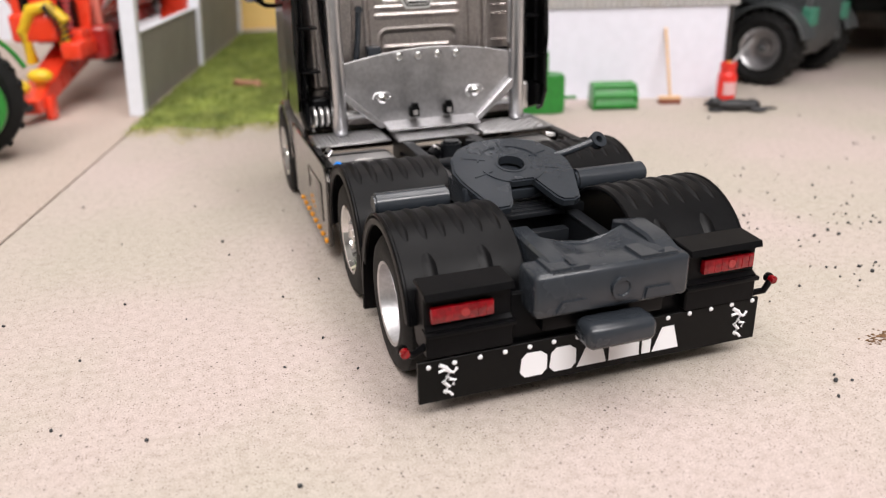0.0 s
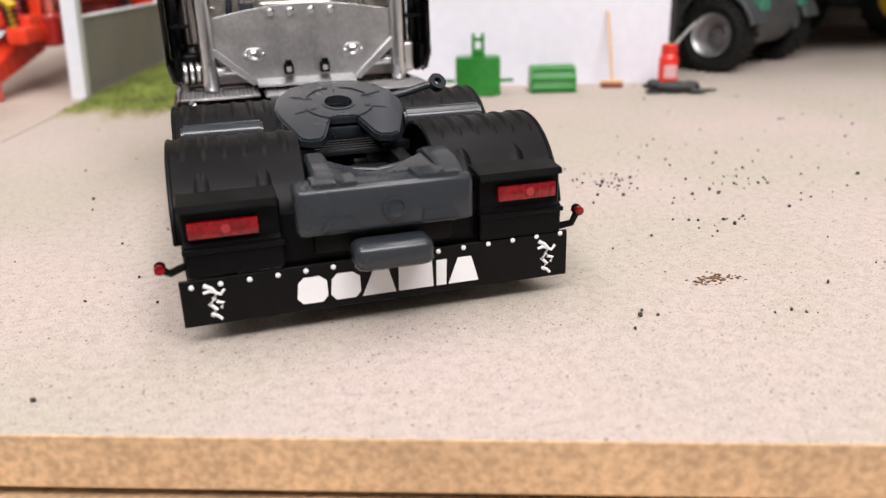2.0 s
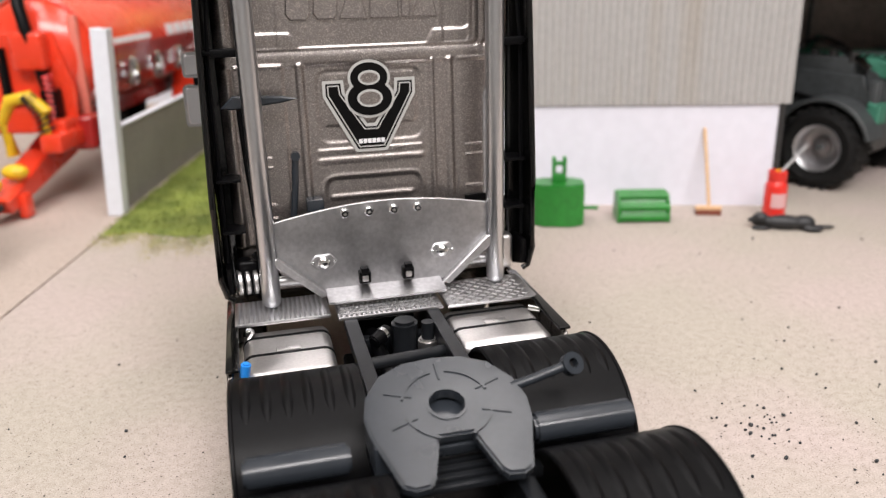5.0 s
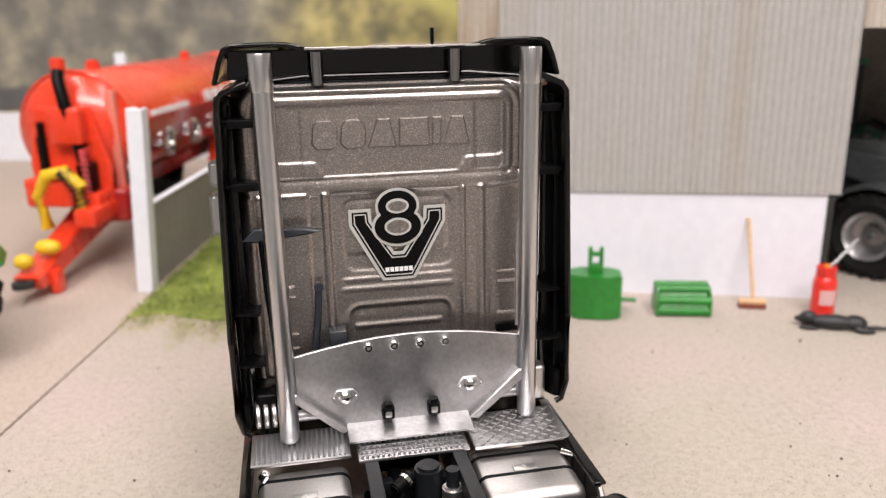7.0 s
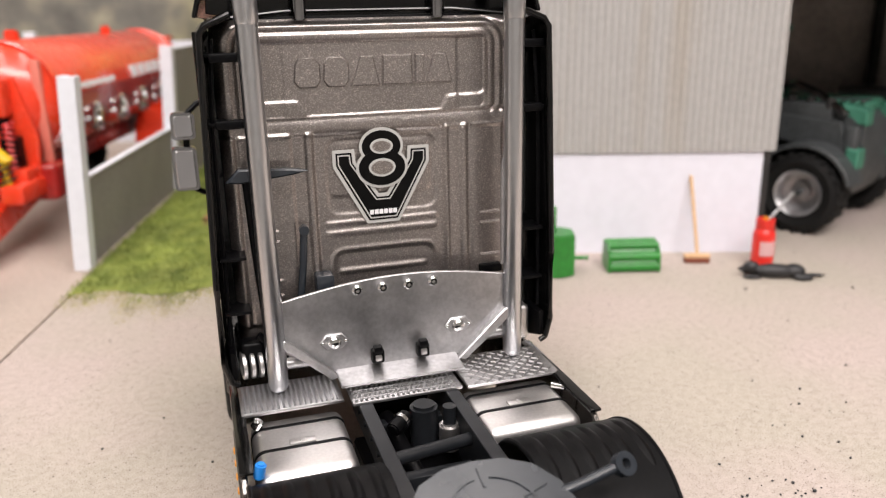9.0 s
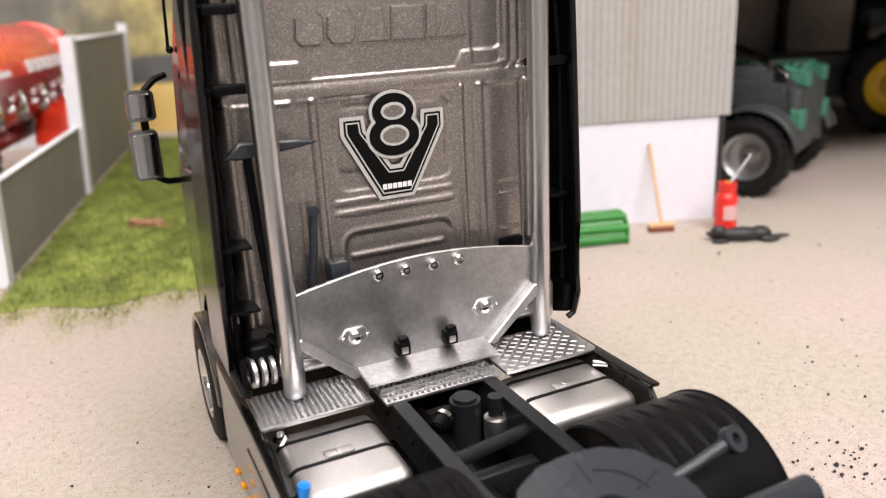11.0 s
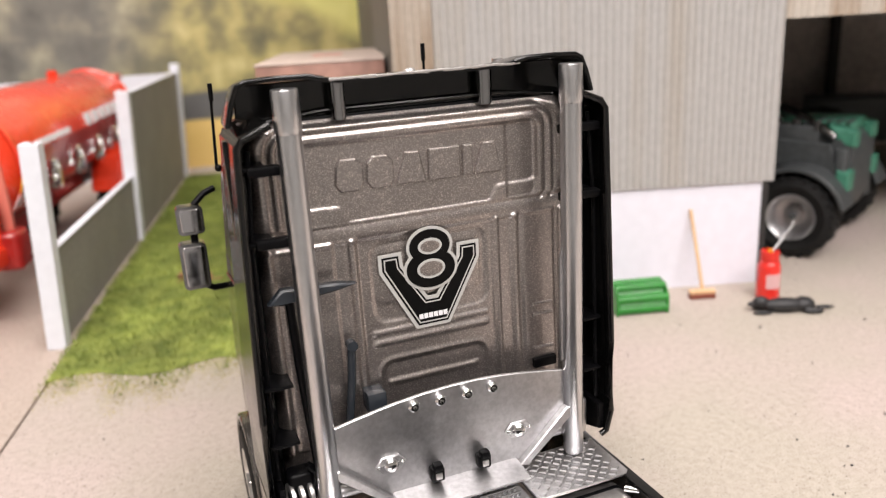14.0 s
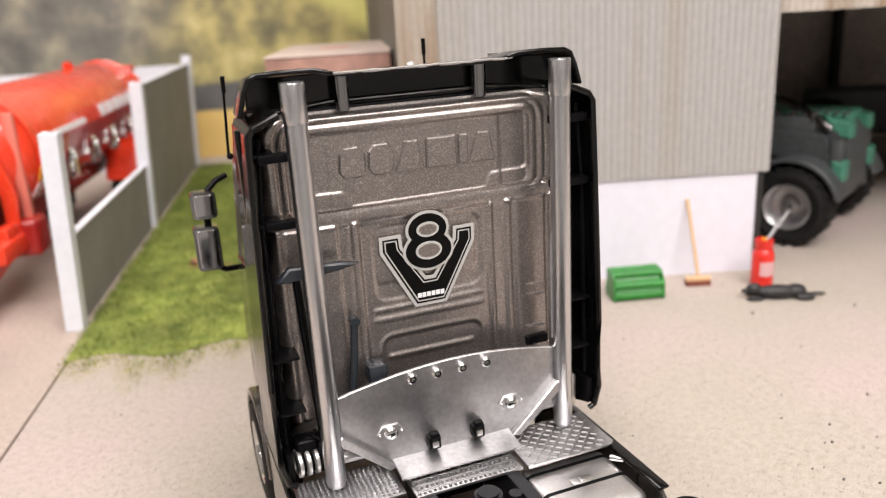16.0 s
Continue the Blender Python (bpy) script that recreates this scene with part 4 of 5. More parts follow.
taper(cab)
for sd in (-1, 1):
    door = taper(part("door_panel", prism([(150, 40), (150, 76), (190, 72), (196, 44), (184, 40)], "x", *sorted((sd * 38.4, sd * 39.3)), 0.3), M_GUNDARK, truck, "gunmetal cab door"))
    part("handle", box(*sorted((sd * 39.2, sd * 40.0)), 153, 158, 58, 59.6, 0.3), M_CHROME, door, "chrome door handle")
    taper(part("side_window", prism([(153, 77), (153, 104), (174, 104), (188, 78)], "x", *sorted((sd * 37.0, sd * 38.9)), 0.2), M_GLOSS, truck, "dark side window"))
    part("wheel_arch", prism(arc(171, 15.6, 19.5, 5, 175, 24) + arc(171, 15.6, 17.6, 175, 5, 24), "x", *sorted((sd * 37, sd * 41.8)), 0.4), M_GUNDARK, truck, "gunmetal wheel arch")
    part("cab_step", box(*sorted((sd * 36, sd * 40.2)), 188, 199, 8, 20, 0.8), M_GUN, truck)

# rear wall: one pressed sheet, its relief given by rounded panels and ribs
def pressed_sheet():
    step = 0.3
    gx, gz = np.arange(-37.2, 38.21, step), np.arange(33.0, 120.31, step)
    X, Z = np.meshgrid(gx, gz)

    def panel(x0, x1, z0, z1, r=0.8, edge=0.45):
        qx, qz = np.abs(X - (x0 + x1) / 2) - (x1 - x0) / 2 + r, np.abs(Z - (z0 + z1) / 2) - (z1 - z0) / 2 + r
        d = np.hypot(np.maximum(qx, 0), np.maximum(qz, 0)) + np.minimum(np.maximum(qx, qz), 0) - r
        t = np.clip(0.5 - d / (2 * edge), 0, 1)
        return t * t * (3 - 2 * t), d

    def rib(d, w):
        return np.sqrt(np.clip(1 - (d / w) ** 2, 0, 1))

    H = np.zeros_like(X)
    # upper frame round a sunk panel
    upper, _ = panel(-50, 50, 96.6, 130, 0.5, 0.5)
    sunk, d = panel(-28.6, 28.8, 97.4, 114.8, 1.6, 0.3)
    H += upper * (1.6 - 1.6 * sunk) + sunk * 0.25 * panel(-21.6, 21.2, 96, 116, 0.5, 0.35)[0]
    H += upper * (-0.7 * rib(d - 2.1, 0.45) + 0.35 * rib(d - 3.2, 0.7) - 0.7 * rib(d - 4.3, 0.45))
    # ledges in the lower corners of the sunk panel, with slanting ends
    for s, x_in, z_top in ((-1, 16.4, 101.3), (1, 16.6, 101.0)):
        over = s * X - x_in - (Z - 98.0) * 0.6
        t = np.clip(over / 0.9, 0, 1) * np.clip((z_top + np.clip((s * X - 27) * 0.5, 0, 1.2) - Z) / 0.5, 0, 1)
        H += np.where((Z > 97.0), t * sunk, 0) * 0.45
    # step ridge between the halves
    H += 0.8 * rib(Z - 94.6, 2.0) - 0.8 * rib(Z - 97.0, 0.6)
    # lower half: columns, sunk emblem field, bars and arch
    for x0, x1, out in ((-40, -34.0, 2.0), (-33.6, -20.9, 0.95), (-20.5, -18.1, 0.4), (-17.7, -15.9, 0.95), (17.3, 18.5, 0.9), (18.7, 21.3, 0.45), (21.6, 23.6, 1.0), (24.6, 33.4, 0.55), (34.2, 42, 1.6)):
        H += out * panel(x0, x1, 46, 93.4, 0.6, 0.3)[0]
    H -= 0.4 * panel(-12.7, 15.3, 72.6, 91.2, 3.2, 0.45)[0]
    H += 0.3 * panel(-12.0, 13.6, 77.0, 90.6, 1.6, 0.4)[0]
    for x0, x1, z in ((-13.2, 14.8, 70.3), (-13.2, 14.8, 67.8), (-10.4, 11.6, 57.6)):
        H += 0.4 * rib(panel(x0, x1, z - 0.05, z + 0.05, 0.05)[1], 0.65)
    deep, d = panel(-12.4, 14.4, 40, 63.2, 3.0, 0.5)
    H += 0.4 * rib(d, 0.75) - 0.35 * deep
    # rounded outer edge
    _, d = panel(-37.2, 38.2, 20, 120.3, 6.0)
    H -= 3.0 * np.clip((d + 2.6) / 2.6, 0, 1.3) ** 2
    for _ in range(2):
        P = np.pad(H, 1, "edge")
        H = (P[:-2, 1:-1] + P[2:, 1:-1] + P[1:-1, :-2] + P[1:-1, 2:] + 2 * H) / 6
    Y = 129.7 - H - 0.004 * np.maximum(Z - 97, 0) - 0.025 * np.maximum(78 - Z, 0)
    n, m = X.shape
    back = np.stack([X[[0, 0, -1, -1], [0, -1, -1, 0]], np.full(4, 133.0), Z[[0, 0, -1, -1], [0, -1, -1, 0]]], 1)
    co = np.concatenate([np.stack([X, Y, Z], -1).reshape(-1, 3), back]) * MM
    i = np.arange(n * m).reshape(n, m)
    quads = np.stack([i[:-1, :-1], i[:-1, 1:], i[1:, 1:], i[1:, :-1]], -1).reshape(-1, 4).tolist()
    k = n * m
    quads += [[k + 1, k, k + 3, k + 2]]
    rims = [list(i[0, ::-1]) + [k, k + 1], list(i[:, -1])[::-1] + [k + 1, k + 2], list(i[-1, :]) + [k + 2, k + 3], list(i[:, 0]) + [k + 3, k]]
    me = bpy.data.meshes.new("rear_wall")
    me.from_pydata(co.tolist(), [], quads + [[int(v) for v in r] for r in rims])
    me.polygons.foreach_set("use_smooth", [True] * (len(quads) - 1) + [False] * 5)
    me.materials.append(M_GUN)
    ob = new("rear_wall", me)
    ob.parent = truck
    tagged(ob, "embossed gunmetal rear wall")
    return ob


rw = pressed_sheet()


def relief(x0, x1, z0, z1, out, bevel=0.35, name="relief", seg=2, material=None):
    return part(name, box(x0, x1, 129.9 - out, 130.6, z0, z1, min(bevel, out * 0.8 + 0.1), seg), material or M_GUN, rw)


for zz in (69.7, 67.0, 58.2):
    part("relief", sweep([(26.8, 129.0 - 0.025 * (78 - zz), zz), (32.2, 129.0 - 0.025 * (78 - zz), zz)], 0.5, n=8), M_GUN, rw)
for zz in (70.0, 67.4, 57.4, 53.6):
    part("relief", sweep([(-29.5, 128.5 - 0.025 * (78 - zz), zz), (-25.6, 128.5 - 0.025 * (78 - zz), zz)], 0.4, n=8), M_GUN, rw)
relief(26.4, 32.6, 53.2, 55.6, 2.7, 0.3, "vent", material=M_BLACK)


def plain_word(x0, z0, w, h, host, material, y, th, name, lean=0.0):
    """Six plain solid blocks in place of a maker's word mark."""
    for a, b, ta, tb in ((0.0, 0.165, 0.01, 0.155), (0.18, 0.345, 0.19, 0.335), (0.352, 0.54, 0.42, 0.50), (0.555, 0.755, 0.56, 0.75), (0.772, 0.83, 0.775, 0.835), (0.842, 1.02, 0.90, 0.98)):
        c = 0.03 if b - a < 0.19 and b - a > 0.1 and ta - a < 0.03 else 0.0
        pts = [(a + c, 0), (b - c, 0), (b, 0.22 if c else 0), (tb + c * 0.3, 0.8 if c else 1), (tb - c, 1), (ta + c, 1), (ta, 0.8 if c else 1), (a, 0.22 if c else 0)]
        clean = [p for i, p in enumerate(pts) if p != pts[i - 1]]
        block = part(name, prism([(x0 + u * w, z0 + v * h) for u, v in clean], "y", y - th, y, 0.3 if th > 0.4 else 0), material, host, smooth=0)
        if lean:
            for v in block.data.vertices:
                v.co.y -= lean * (v.co.z - z0 * MM)


plain_word(-19.2, 104.0, 38.2, 7.0, rw, M_GUN, 130.0, 1.5, "embossed_block", 0.004)
plain_word(-18.2, 6.4, 37.2, 5.6, flap, M_WHITE, -0.12, 0.08, "print")


# emblem: black chevron with pale outline, two stacked rings above it
def emblem():
    y = 128.85
    white = [(-11.3, 88.8), (-5.8, 88.8), (-5.6, 85.6), (-0.1, 77.3), (2.0, 77.3), (7.5, 85.6), (7.7, 88.8), (13.2, 88.8), (13.2, 84.6), (5.0, 69.7), (-3.3, 69.7), (-11.3, 84.6)]
    em = part("emblem", prism(white, "y", y, y + 0.12), M_SILVERPRINT, rw, "black and silver printed chevron emblem", smooth=0)
    left_ = [(-10.5, 88.0), (-6.6, 88.0), (-6.4, 85.4), (-0.5, 76.4), (2.4, 76.4), (8.3, 85.4), (8.5, 88.0), (12.4, 88.0), (12.4, 84.9), (4.55, 70.5), (-2.8, 70.5), (-10.5, 84.9)]
    part("chevron", prism(left_, "y", y - 0.1, y), M_DECAL, em, "black chevron", smooth=0)
    fine = [(-10.05, 87.55), (-7.0, 87.55), (-6.8, 85.25), (-0.75, 75.95), (2.65, 75.95), (8.7, 85.25), (8.9, 87.55), (11.95, 87.55), (11.95, 85.0), (4.3, 70.95), (-2.5, 70.95), (-10.05, 85.0)]
    part("inline", prism(fine, "y", y - 0.14, y - 0.1), M_SILVERPRINT, em, "fine silver line", smooth=0)
    core = [(-9.75, 87.25), (-7.3, 87.25), (-7.1, 85.15), (-0.9, 75.65), (2.8, 75.65), (9.0, 85.15), (9.2, 87.25), (11.65, 87.25), (11.65, 85.1), (4.1, 71.3), (-2.3, 71.3), (-9.75, 85.1)]
    part("core", prism(core, "y", y - 0.18, y - 0.14), M_DECAL, em, smooth=0)

    def oval(rx, rz, cz):
        return [(0.95 + rx * math.cos(k * 0.1963), cz + rz * math.sin(k * 0.1963)) for k in range(32)]

    for d, cz, rx, rz in ((0.0, 89.2, 4.9, 3.9), (0.05, 83.9, 5.9, 4.5)):
        part("ring_outline", prism(oval(rx + 0.7, rz + 0.7, cz), "y", y - 0.25 - d, y - 0.15 - d), M_SILVERPRINT, em, smooth=0)
    for d, cz, rx, rz, hx, hz in ((0.0, 89.2, 4.9, 3.9, 2.3, 1.3), (0.05, 83.9, 5.9, 4.5, 2.8, 1.7)):
        part("ring", prism(oval(rx, rz, cz), "y", y - 0.4 - d, y - 0.31 - d), M_DECAL, em, smooth=0)
        part("ring_outline", prism(oval(hx + 0.6, hz + 0.6, cz), "y", y - 0.56, y - 0.46), M_SILVERPRINT, em, smooth=0)
        part("ring_hole", prism(oval(hx, hz, cz), "y", y - 0.62, y - 0.56), M_GUN, em, smooth=0)
    for k in range(6):
        part("print_bar", box(-2.6 + k * 1.2, -1.6 + k * 1.2, y - 0.24, y - 0.18, 72.0, 73.2), M_WHITE, em, smooth=0)


emblem()

# black side fairings with inner shelves
for sd in (-1, 1):
    o = [(34.0, 121.4), (39.6, 119.2), (41.0, 117.4), (41.8, 97), (43.1, 60), (43.3, 40), (42.0, 35.2), (40.8, 36), (42.0, 42), (41.9, 60), (40.6, 97), (39.9, 116.8), (38.8, 118.2), (33.6, 120.4)]
    fair = part("side_fairing", prism([(sd * a + 0.9, b) for a, b in o], "y", 119.4, 140, 0.25), M_GLOSS, truck, "gloss black side fairing")
    part("fairing_lip", sweep([(sd * a + 0.9, 119.5, b) for a, b in ((33.8, 120.9), (39.2, 118.7), (40.4, 117.0), (41.2, 97), (42.5, 60), (42.6, 41), (41.2, 35.8), (39.6, 35.0))], 0.8, n=10), M_GLOSS, fair)
    for zz in (112.5, 97.5, 66, 52.5):
        part("shelf", box(*sorted((sd * 35.0 + 0.9, sd * 41.0 + 0.9)), 121.5, 133, zz - 0.4, zz + 0.4, 0.2), M_BLACK, fair)
    part("inner_wall", box(*sorted((sd * 38.0 + 0.9, sd * 41.8 + 0.9)), 128.6, 131.4, 34, 117.5, 0.4), M_GLOSS, fair)
    part("inner_rail", sweep([(sd * 38.0 + 0.9, 123, 116), (sd * 39.6 + 0.9, 123, 96), (sd * 40.4 + 0.9, 123, 44)], 0.5, n=8), M_BLACK, fair)
    part("corner_bracket", prism([(120.5, 43), (120.5, 36), (128, 33.5), (133, 33.5), (133, 43)], "x", *sorted((sd * 39.6 + 0.9, sd * 41.2 + 0.9)), 0.3), M_BLACK, fair)

# roof deflector on two silver posts


def wing_shell():
    """A bent sheet: flat middle, raised shoulders and ends turned down, thinning towards the roof."""
    half = [(0, 128.0), (18, 128.0), (21, 128.5), (24, 129.2), (31, 129.3), (36.4, 129.1), (38.2, 128.2), (39.4, 125.4), (40.6, 121.4), (40.8, 120.4)]
    inner = [(0, 127.1), (18, 127.1), (21.3, 127.6), (24.2, 128.3), (31, 128.4), (35.9, 128.2), (37.3, 127.5), (38.4, 125.1), (39.6, 121.2), (39.8, 120.4)]
    ring = [(-a, b) for a, b in half[::-1]] + half[1:] + inner[::-1] + [(-a, b) for a, b in inner[1:]]
    bm = bmesh.new()
    rows = []
    for y, k, w in ((124.3, 1.0, 1.0), (124.9, 1.012, 1.0), (130, 0.98, 0.995), (136, 0.88, 0.985), (146, 0.64, 0.95), (156, 0.36, 0.90), (172, 0.02, 0.84)):
        rows.append([bm.verts.new((a * w + 0.4, y, 120.4 + (b - 120.4) * k - 0.05 * max(0.0, y - 140))) for a, b in ring])
    n = len(ring)
    for p, q in zip(rows, rows[1:]):
        for k in range(n):
            bm.faces.new((p[k], p[(k + 1) % n], q[(k + 1) % n], q[k]))
    bm.faces.new(rows[0])
    bm.faces.new(rows[-1][::-1])
    bmesh.ops.recalc_face_normals(bm, faces=bm.faces[:])
    return bm


dfl = part("roof_deflector", wing_shell(), M_GLOSS, truck, "gloss black roof deflector with worn edge", smooth=50)
part("rim", sweep([(a + 0.4, 124.4, b) for a, b in ((-40.4, 120.6), (-39.0, 125.3), (-37.8, 128.0), (-36.2, 128.8), (-31, 129.0), (-24, 128.9), (-21, 128.2))], 0.55, n=10), M_GLOSS, dfl)
part("rim", sweep([(a + 0.4, 124.4, b) for a, b in ((40.4, 120.6), (39.0, 125.3), (37.8, 128.0), (36.2, 128.8), (31, 129.0), (24, 128.9), (21, 128.2))], 0.55, n=10), M_GLOSS, dfl)
rng_ = random.Random(11)
for k in range(26):
    xx = -19.5 + k * 1.62
    part("worn_edge", box(xx, xx + 1.75, 124.1 - 0.14 * rng_.random(), 124.9, 127.75 - 0.25 * rng_.random(), 128.08 + 0.16 * rng_.random(), 0.12), M_CAST, dfl, "bare silver worn edge")
part("shell_rib", box(-30, 31, 138, 139, 121, 126.0, 0.3), M_GLOSS, dfl)
for sd in (-1, 1):
    part("deflector_post", tube((sd * 16.6 - 0.4, 129.0, 119.4), (sd * 16.6 - 0.4, 129.0, 127.4), 1.75, n=18, bevel=0.3), M_DARKCHROME, truck, "dark chrome deflector post")
part("deflector_face", prism([(-37.4, 121.2), (-37.0, 127.6), (37.8, 127.6), (38.2, 121.2), (30, 119.6), (-29, 119.6)], "y", 131.2, 132.6, 0.2), M_GLOSS, truck, "black closing face under the deflector")
part("deflector_spoiler_bar", box(-30, 31, 130, 133, 118.8, 120.4, 0.5), M_BLACK, truck)
part("roof_lip", sweep([(-34, 130, 120.0), (-20, 129.8, 121.4), (20, 129.8, 121.4), (34, 130, 120.0)], 0.45, n=8), M_GLOSS, truck)
for xx, yy, zz in ((-25.6, 170, 124.8), (14, 170, 124.2)):
    hn = part("roof_lamp", ball((xx, yy, zz - 0.6), 2.1, sy=0.8), M_CAST, truck, "chrome roof spotlight")
    part("foot", tube((xx, yy, zz - 8.5), (xx, yy, zz - 2), 0.8, n=8), M_BLACK, hn)
for xx, yy, z0, z1 in ((-37.4, 183, 103, 124.5), (18.8, 172, 116, 131)):
    an = part("antenna", tube((xx, yy, z0), (xx + (1.2 if xx < 0 else 0), yy, z1), 0.42, 0.36, n=8), M_BLACK, truck, "thin black antenna")
    part("tip", tube((xx + (1.1 if xx < 0 else 0), yy, z1 - 4), (xx + (1.2 if xx < 0 else 0), yy, z1 + 0.5), 0.62, n=8), M_BLACK, an)
    part("base", ball((xx + (0.4 if xx < 0 else 0), yy, z0), 1.0, u=10, v=6), M_BLACK, an)
part("beacon", lathe([(0, 1.2), (1.6, 1.4), (2, 1.4), (2.2, 0.01)], (30, 150, 125.5), (0, 0, 1), 12), M_CAST, truck)

# mirrors, on both sides
M_MIRROR = mat("mirror_glass", (0.5, 0.5, 0.52), 0.05, metal=1.0)

def round_rect(x0, x1, z0, z1, r):
    return arc(x1 - r, z1 - r, r, 0, 90, 5) + arc(x0 + r, z1 - r, r, 90, 180, 5) + arc(x0 + r, z0 + r, r, 180, 270, 5) + arc(x1 - r, z0 + r, r, 270, 360, 5)


for sd in (-1, 1):
    for xa, xb, z0, z1 in ((42.5, 49.4, 85.6, 93.4), (42.9, 50.0, 70.2, 83.2)):
        x0, x1 = sorted((sd * xa, sd * xb))
        mh = part("mirror", prism(round_rect(x0, x1, z0, z1, 1.3), "y", 184.8, 189.5, 0.8, seg=3), M_DARKCHROME, truck, "dark chrome wing mirror with a rounded frame")
        bm = prism(round_rect(x0, x1, z0, z1, 1.3), "y", 184.2, 185.4, 0.3, seg=2)
        part("frame", bm, M_DARKCHROME, mh, "dark chrome frame")
        part("glass", prism(round_rect(x0 + 0.8, x1 - 0.8, z0 + 0.8, z1 - 0.8, 0.8), "y", 183.95, 184.6, 0.2), M_MIRROR, mh, "dark mirror glass")
    part("mirror_arm", sweep([(sd * 38.4, 190, 96.5), (sd * 41.5, 188.5, 95.6), (sd * 44.5, 187.5, 93)], 0.9, n=10), M_BLACK, truck, "black mirror arm")
    part("mirror_arm", sweep([(sd * 38.6, 190, 68.2), (sd * 42, 188.5, 68.6), (sd * 45, 187.5, 70.5)], 0.9, n=10), M_BLACK, truck, "black mirror arm")
    part("mirror_link", box(*sorted((sd * 44.5, sd * 46.5)), 186, 188, 83, 86, 0.3), M_BLACK, truck)

# hoses and brackets behind the cab, near side
part("hose_frame", sweep([(-32.5, 124, 84.5), (-32, 124, 70), (-30.5, 124, 44)], 0.95, n=10), M_BLACK, truck, "black hose bracket")
part("hose_arm", prism([(-37, 84), (-34, 87), (-22, 86.4), (-18, 85.6), (-22, 84.8), (-34, 83.6)], "y", 122.5, 125, 0.4), M_GREY, truck, "dark grey bracket arm")
part("hose_frame", sweep([(-19.8, 126, 70.5), (-20.5, 126, 62), (-22, 126, 51)], 0.95, n=10), M_GREY, truck, "dark grey lever")
part("lever_knob", tube((-19.8, 124.8, 70.5), (-19.8, 127, 70.5), 1.2, n=12), M_GREY, truck)
part("valve_block", box(-18, -13.5, 123, 128, 54, 59, 0.6), M_GREY, truck)
part("low_arm", sweep([(-33, 123, 46), (-26, 122, 38)], 0.9, n=8), M_BLACK, truck)
# air filter bellows, drawn as three silver rings
for k in range(3):
    part("coil_ring", lathe([(-0.7, 2.6), (-0.4, 3.5), (0.4, 3.5), (0.7, 2.6)], (-37.2 + k * 2.0, 124, 38), (1, 0.1, 0), 22), M_CAST, truck, "silver ring of the air filter bellows")
for xx in (-34.5, 36):
    part("mount_casting", box(xx - 3, xx + 3, 123, 128, 34, 44, 1.2, 3), M_CAST if xx > 0 else M_BLACK, truck)

# ---- things round the yard ----
weight = thing("ballast_weight", "green octagonal ballast block with lifting bracket", "ballast weight", x=110, y=262, rz=-20)
part("block", prism([(-12, -5.5), (-6.5, -9), (6.5, -9), (12, -5.5), (12, 5), (6.5, 8.5), (-6.5, 8.5), (-12, 5)], "z", 0, 20.5, 0.7, seg=2), M_GREEN, weight)
for xx in (-3.4, 1.6):
    part("bracket_plate", box(xx, xx + 1.9, -2.2, 2.2, 20.3, 32.5, 0.6), M_GREEN, weight, "upright green lug")
part("bracket_web", box(-3.2, 3.2, -2.6, 2.6, 20.3, 24.5, 0.6), M_GREEN, weight)
part("bracket_web", box(-2.4, 2.6, -1.6, 1.6, 28.4, 30.2, 0.4), M_GREEN, weight)
part("pin", tube((-13, 0, 7.5), (-20, 0, 7.5), 1.0, n=10), M_GREEN, weight)
part("pin", tube((12, 0, 7.5), (19, 0, 7.5), 1.0, n=10), M_GREEN, weight)

roller = thing("green_attachment", "green ribbed steel attachment lying on the board", "attachment", x=150, y=254, rz=-16)
part("body", prism([(-6, 0.4), (-7, 5), (-3, 11.6), (4, 12.6), (6.5, 5), (6, 0.4)], "x", -11, 11, 0.5), M_GREEN, roller)
for yy, zz, r in ((-5.2, 2.6, 2.4), (-5.4, 7.6, 2.1), (-2.4, 12.2, 1.8), (3.6, 12.4, 1.8)):
    part("rib", tube((-12, yy, zz), (12, yy, zz), r, n=14, bevel=0.4), M_GREEN, roller)
for xx in (-12.4, 11.2):
    part("end_plate", prism([(-7.4, 0.3), (-7.6, 8), (-3.5, 13.6), (5, 13.8), (7, 5), (6.6, 0.3)], "x", xx, xx + 1.2, 0.3), M_GREEN, roller)

broom = thing("broom", "toy broom with wooden handle leaning on the wall", "broom", x=185, y=251, rz=-20)
part("handle", tube((0.5, 0.2, 2.5), (-1.5, 15.5, 40), 0.85, n=10), M_WOOD, broom, "pale wooden handle")
part("head", box(-6.2, 6.2, -1.8, 1.8, 2.4, 4.2, 0.5), M_WOOD, broom)
part("bristles", box(-6, 6, -2.2, 1.9, 0, 2.5, 0.3), M_BRUSH, broom, "red-brown bristles")

bottle = thing("gas_bottle", "red toy gas bottle with a pale label", "gas bottle", x=211, y=236)
part("body", lathe([(0, 4.2), (0.5, 5.2), (15.5, 5.2), (18, 4.4), (19.5, 2.6), (19.6, 0.01)], (0, 0, 0.1), (0, 0, 1), 24), mat("bright_red", (0.75, 0.03, 0.02), 0.35, grain=0.1, size=3, coat=0.3), bottle)
part("collar", lathe([(18.5, 3.6), (18.8, 4.3), (23.2, 4.3), (23.4, 3.7), (19, 3.5)], (0, 0, 0.1), (0, 0, 1), 20), mat("bright_red_collar", (0.7, 0.03, 0.02), 0.4, grain=0.1, size=3), bottle)
part("valve", tube((0, 0, 19), (0, 0, 24), 1.3, n=10), M_ORANGE, bottle, "brass valve")
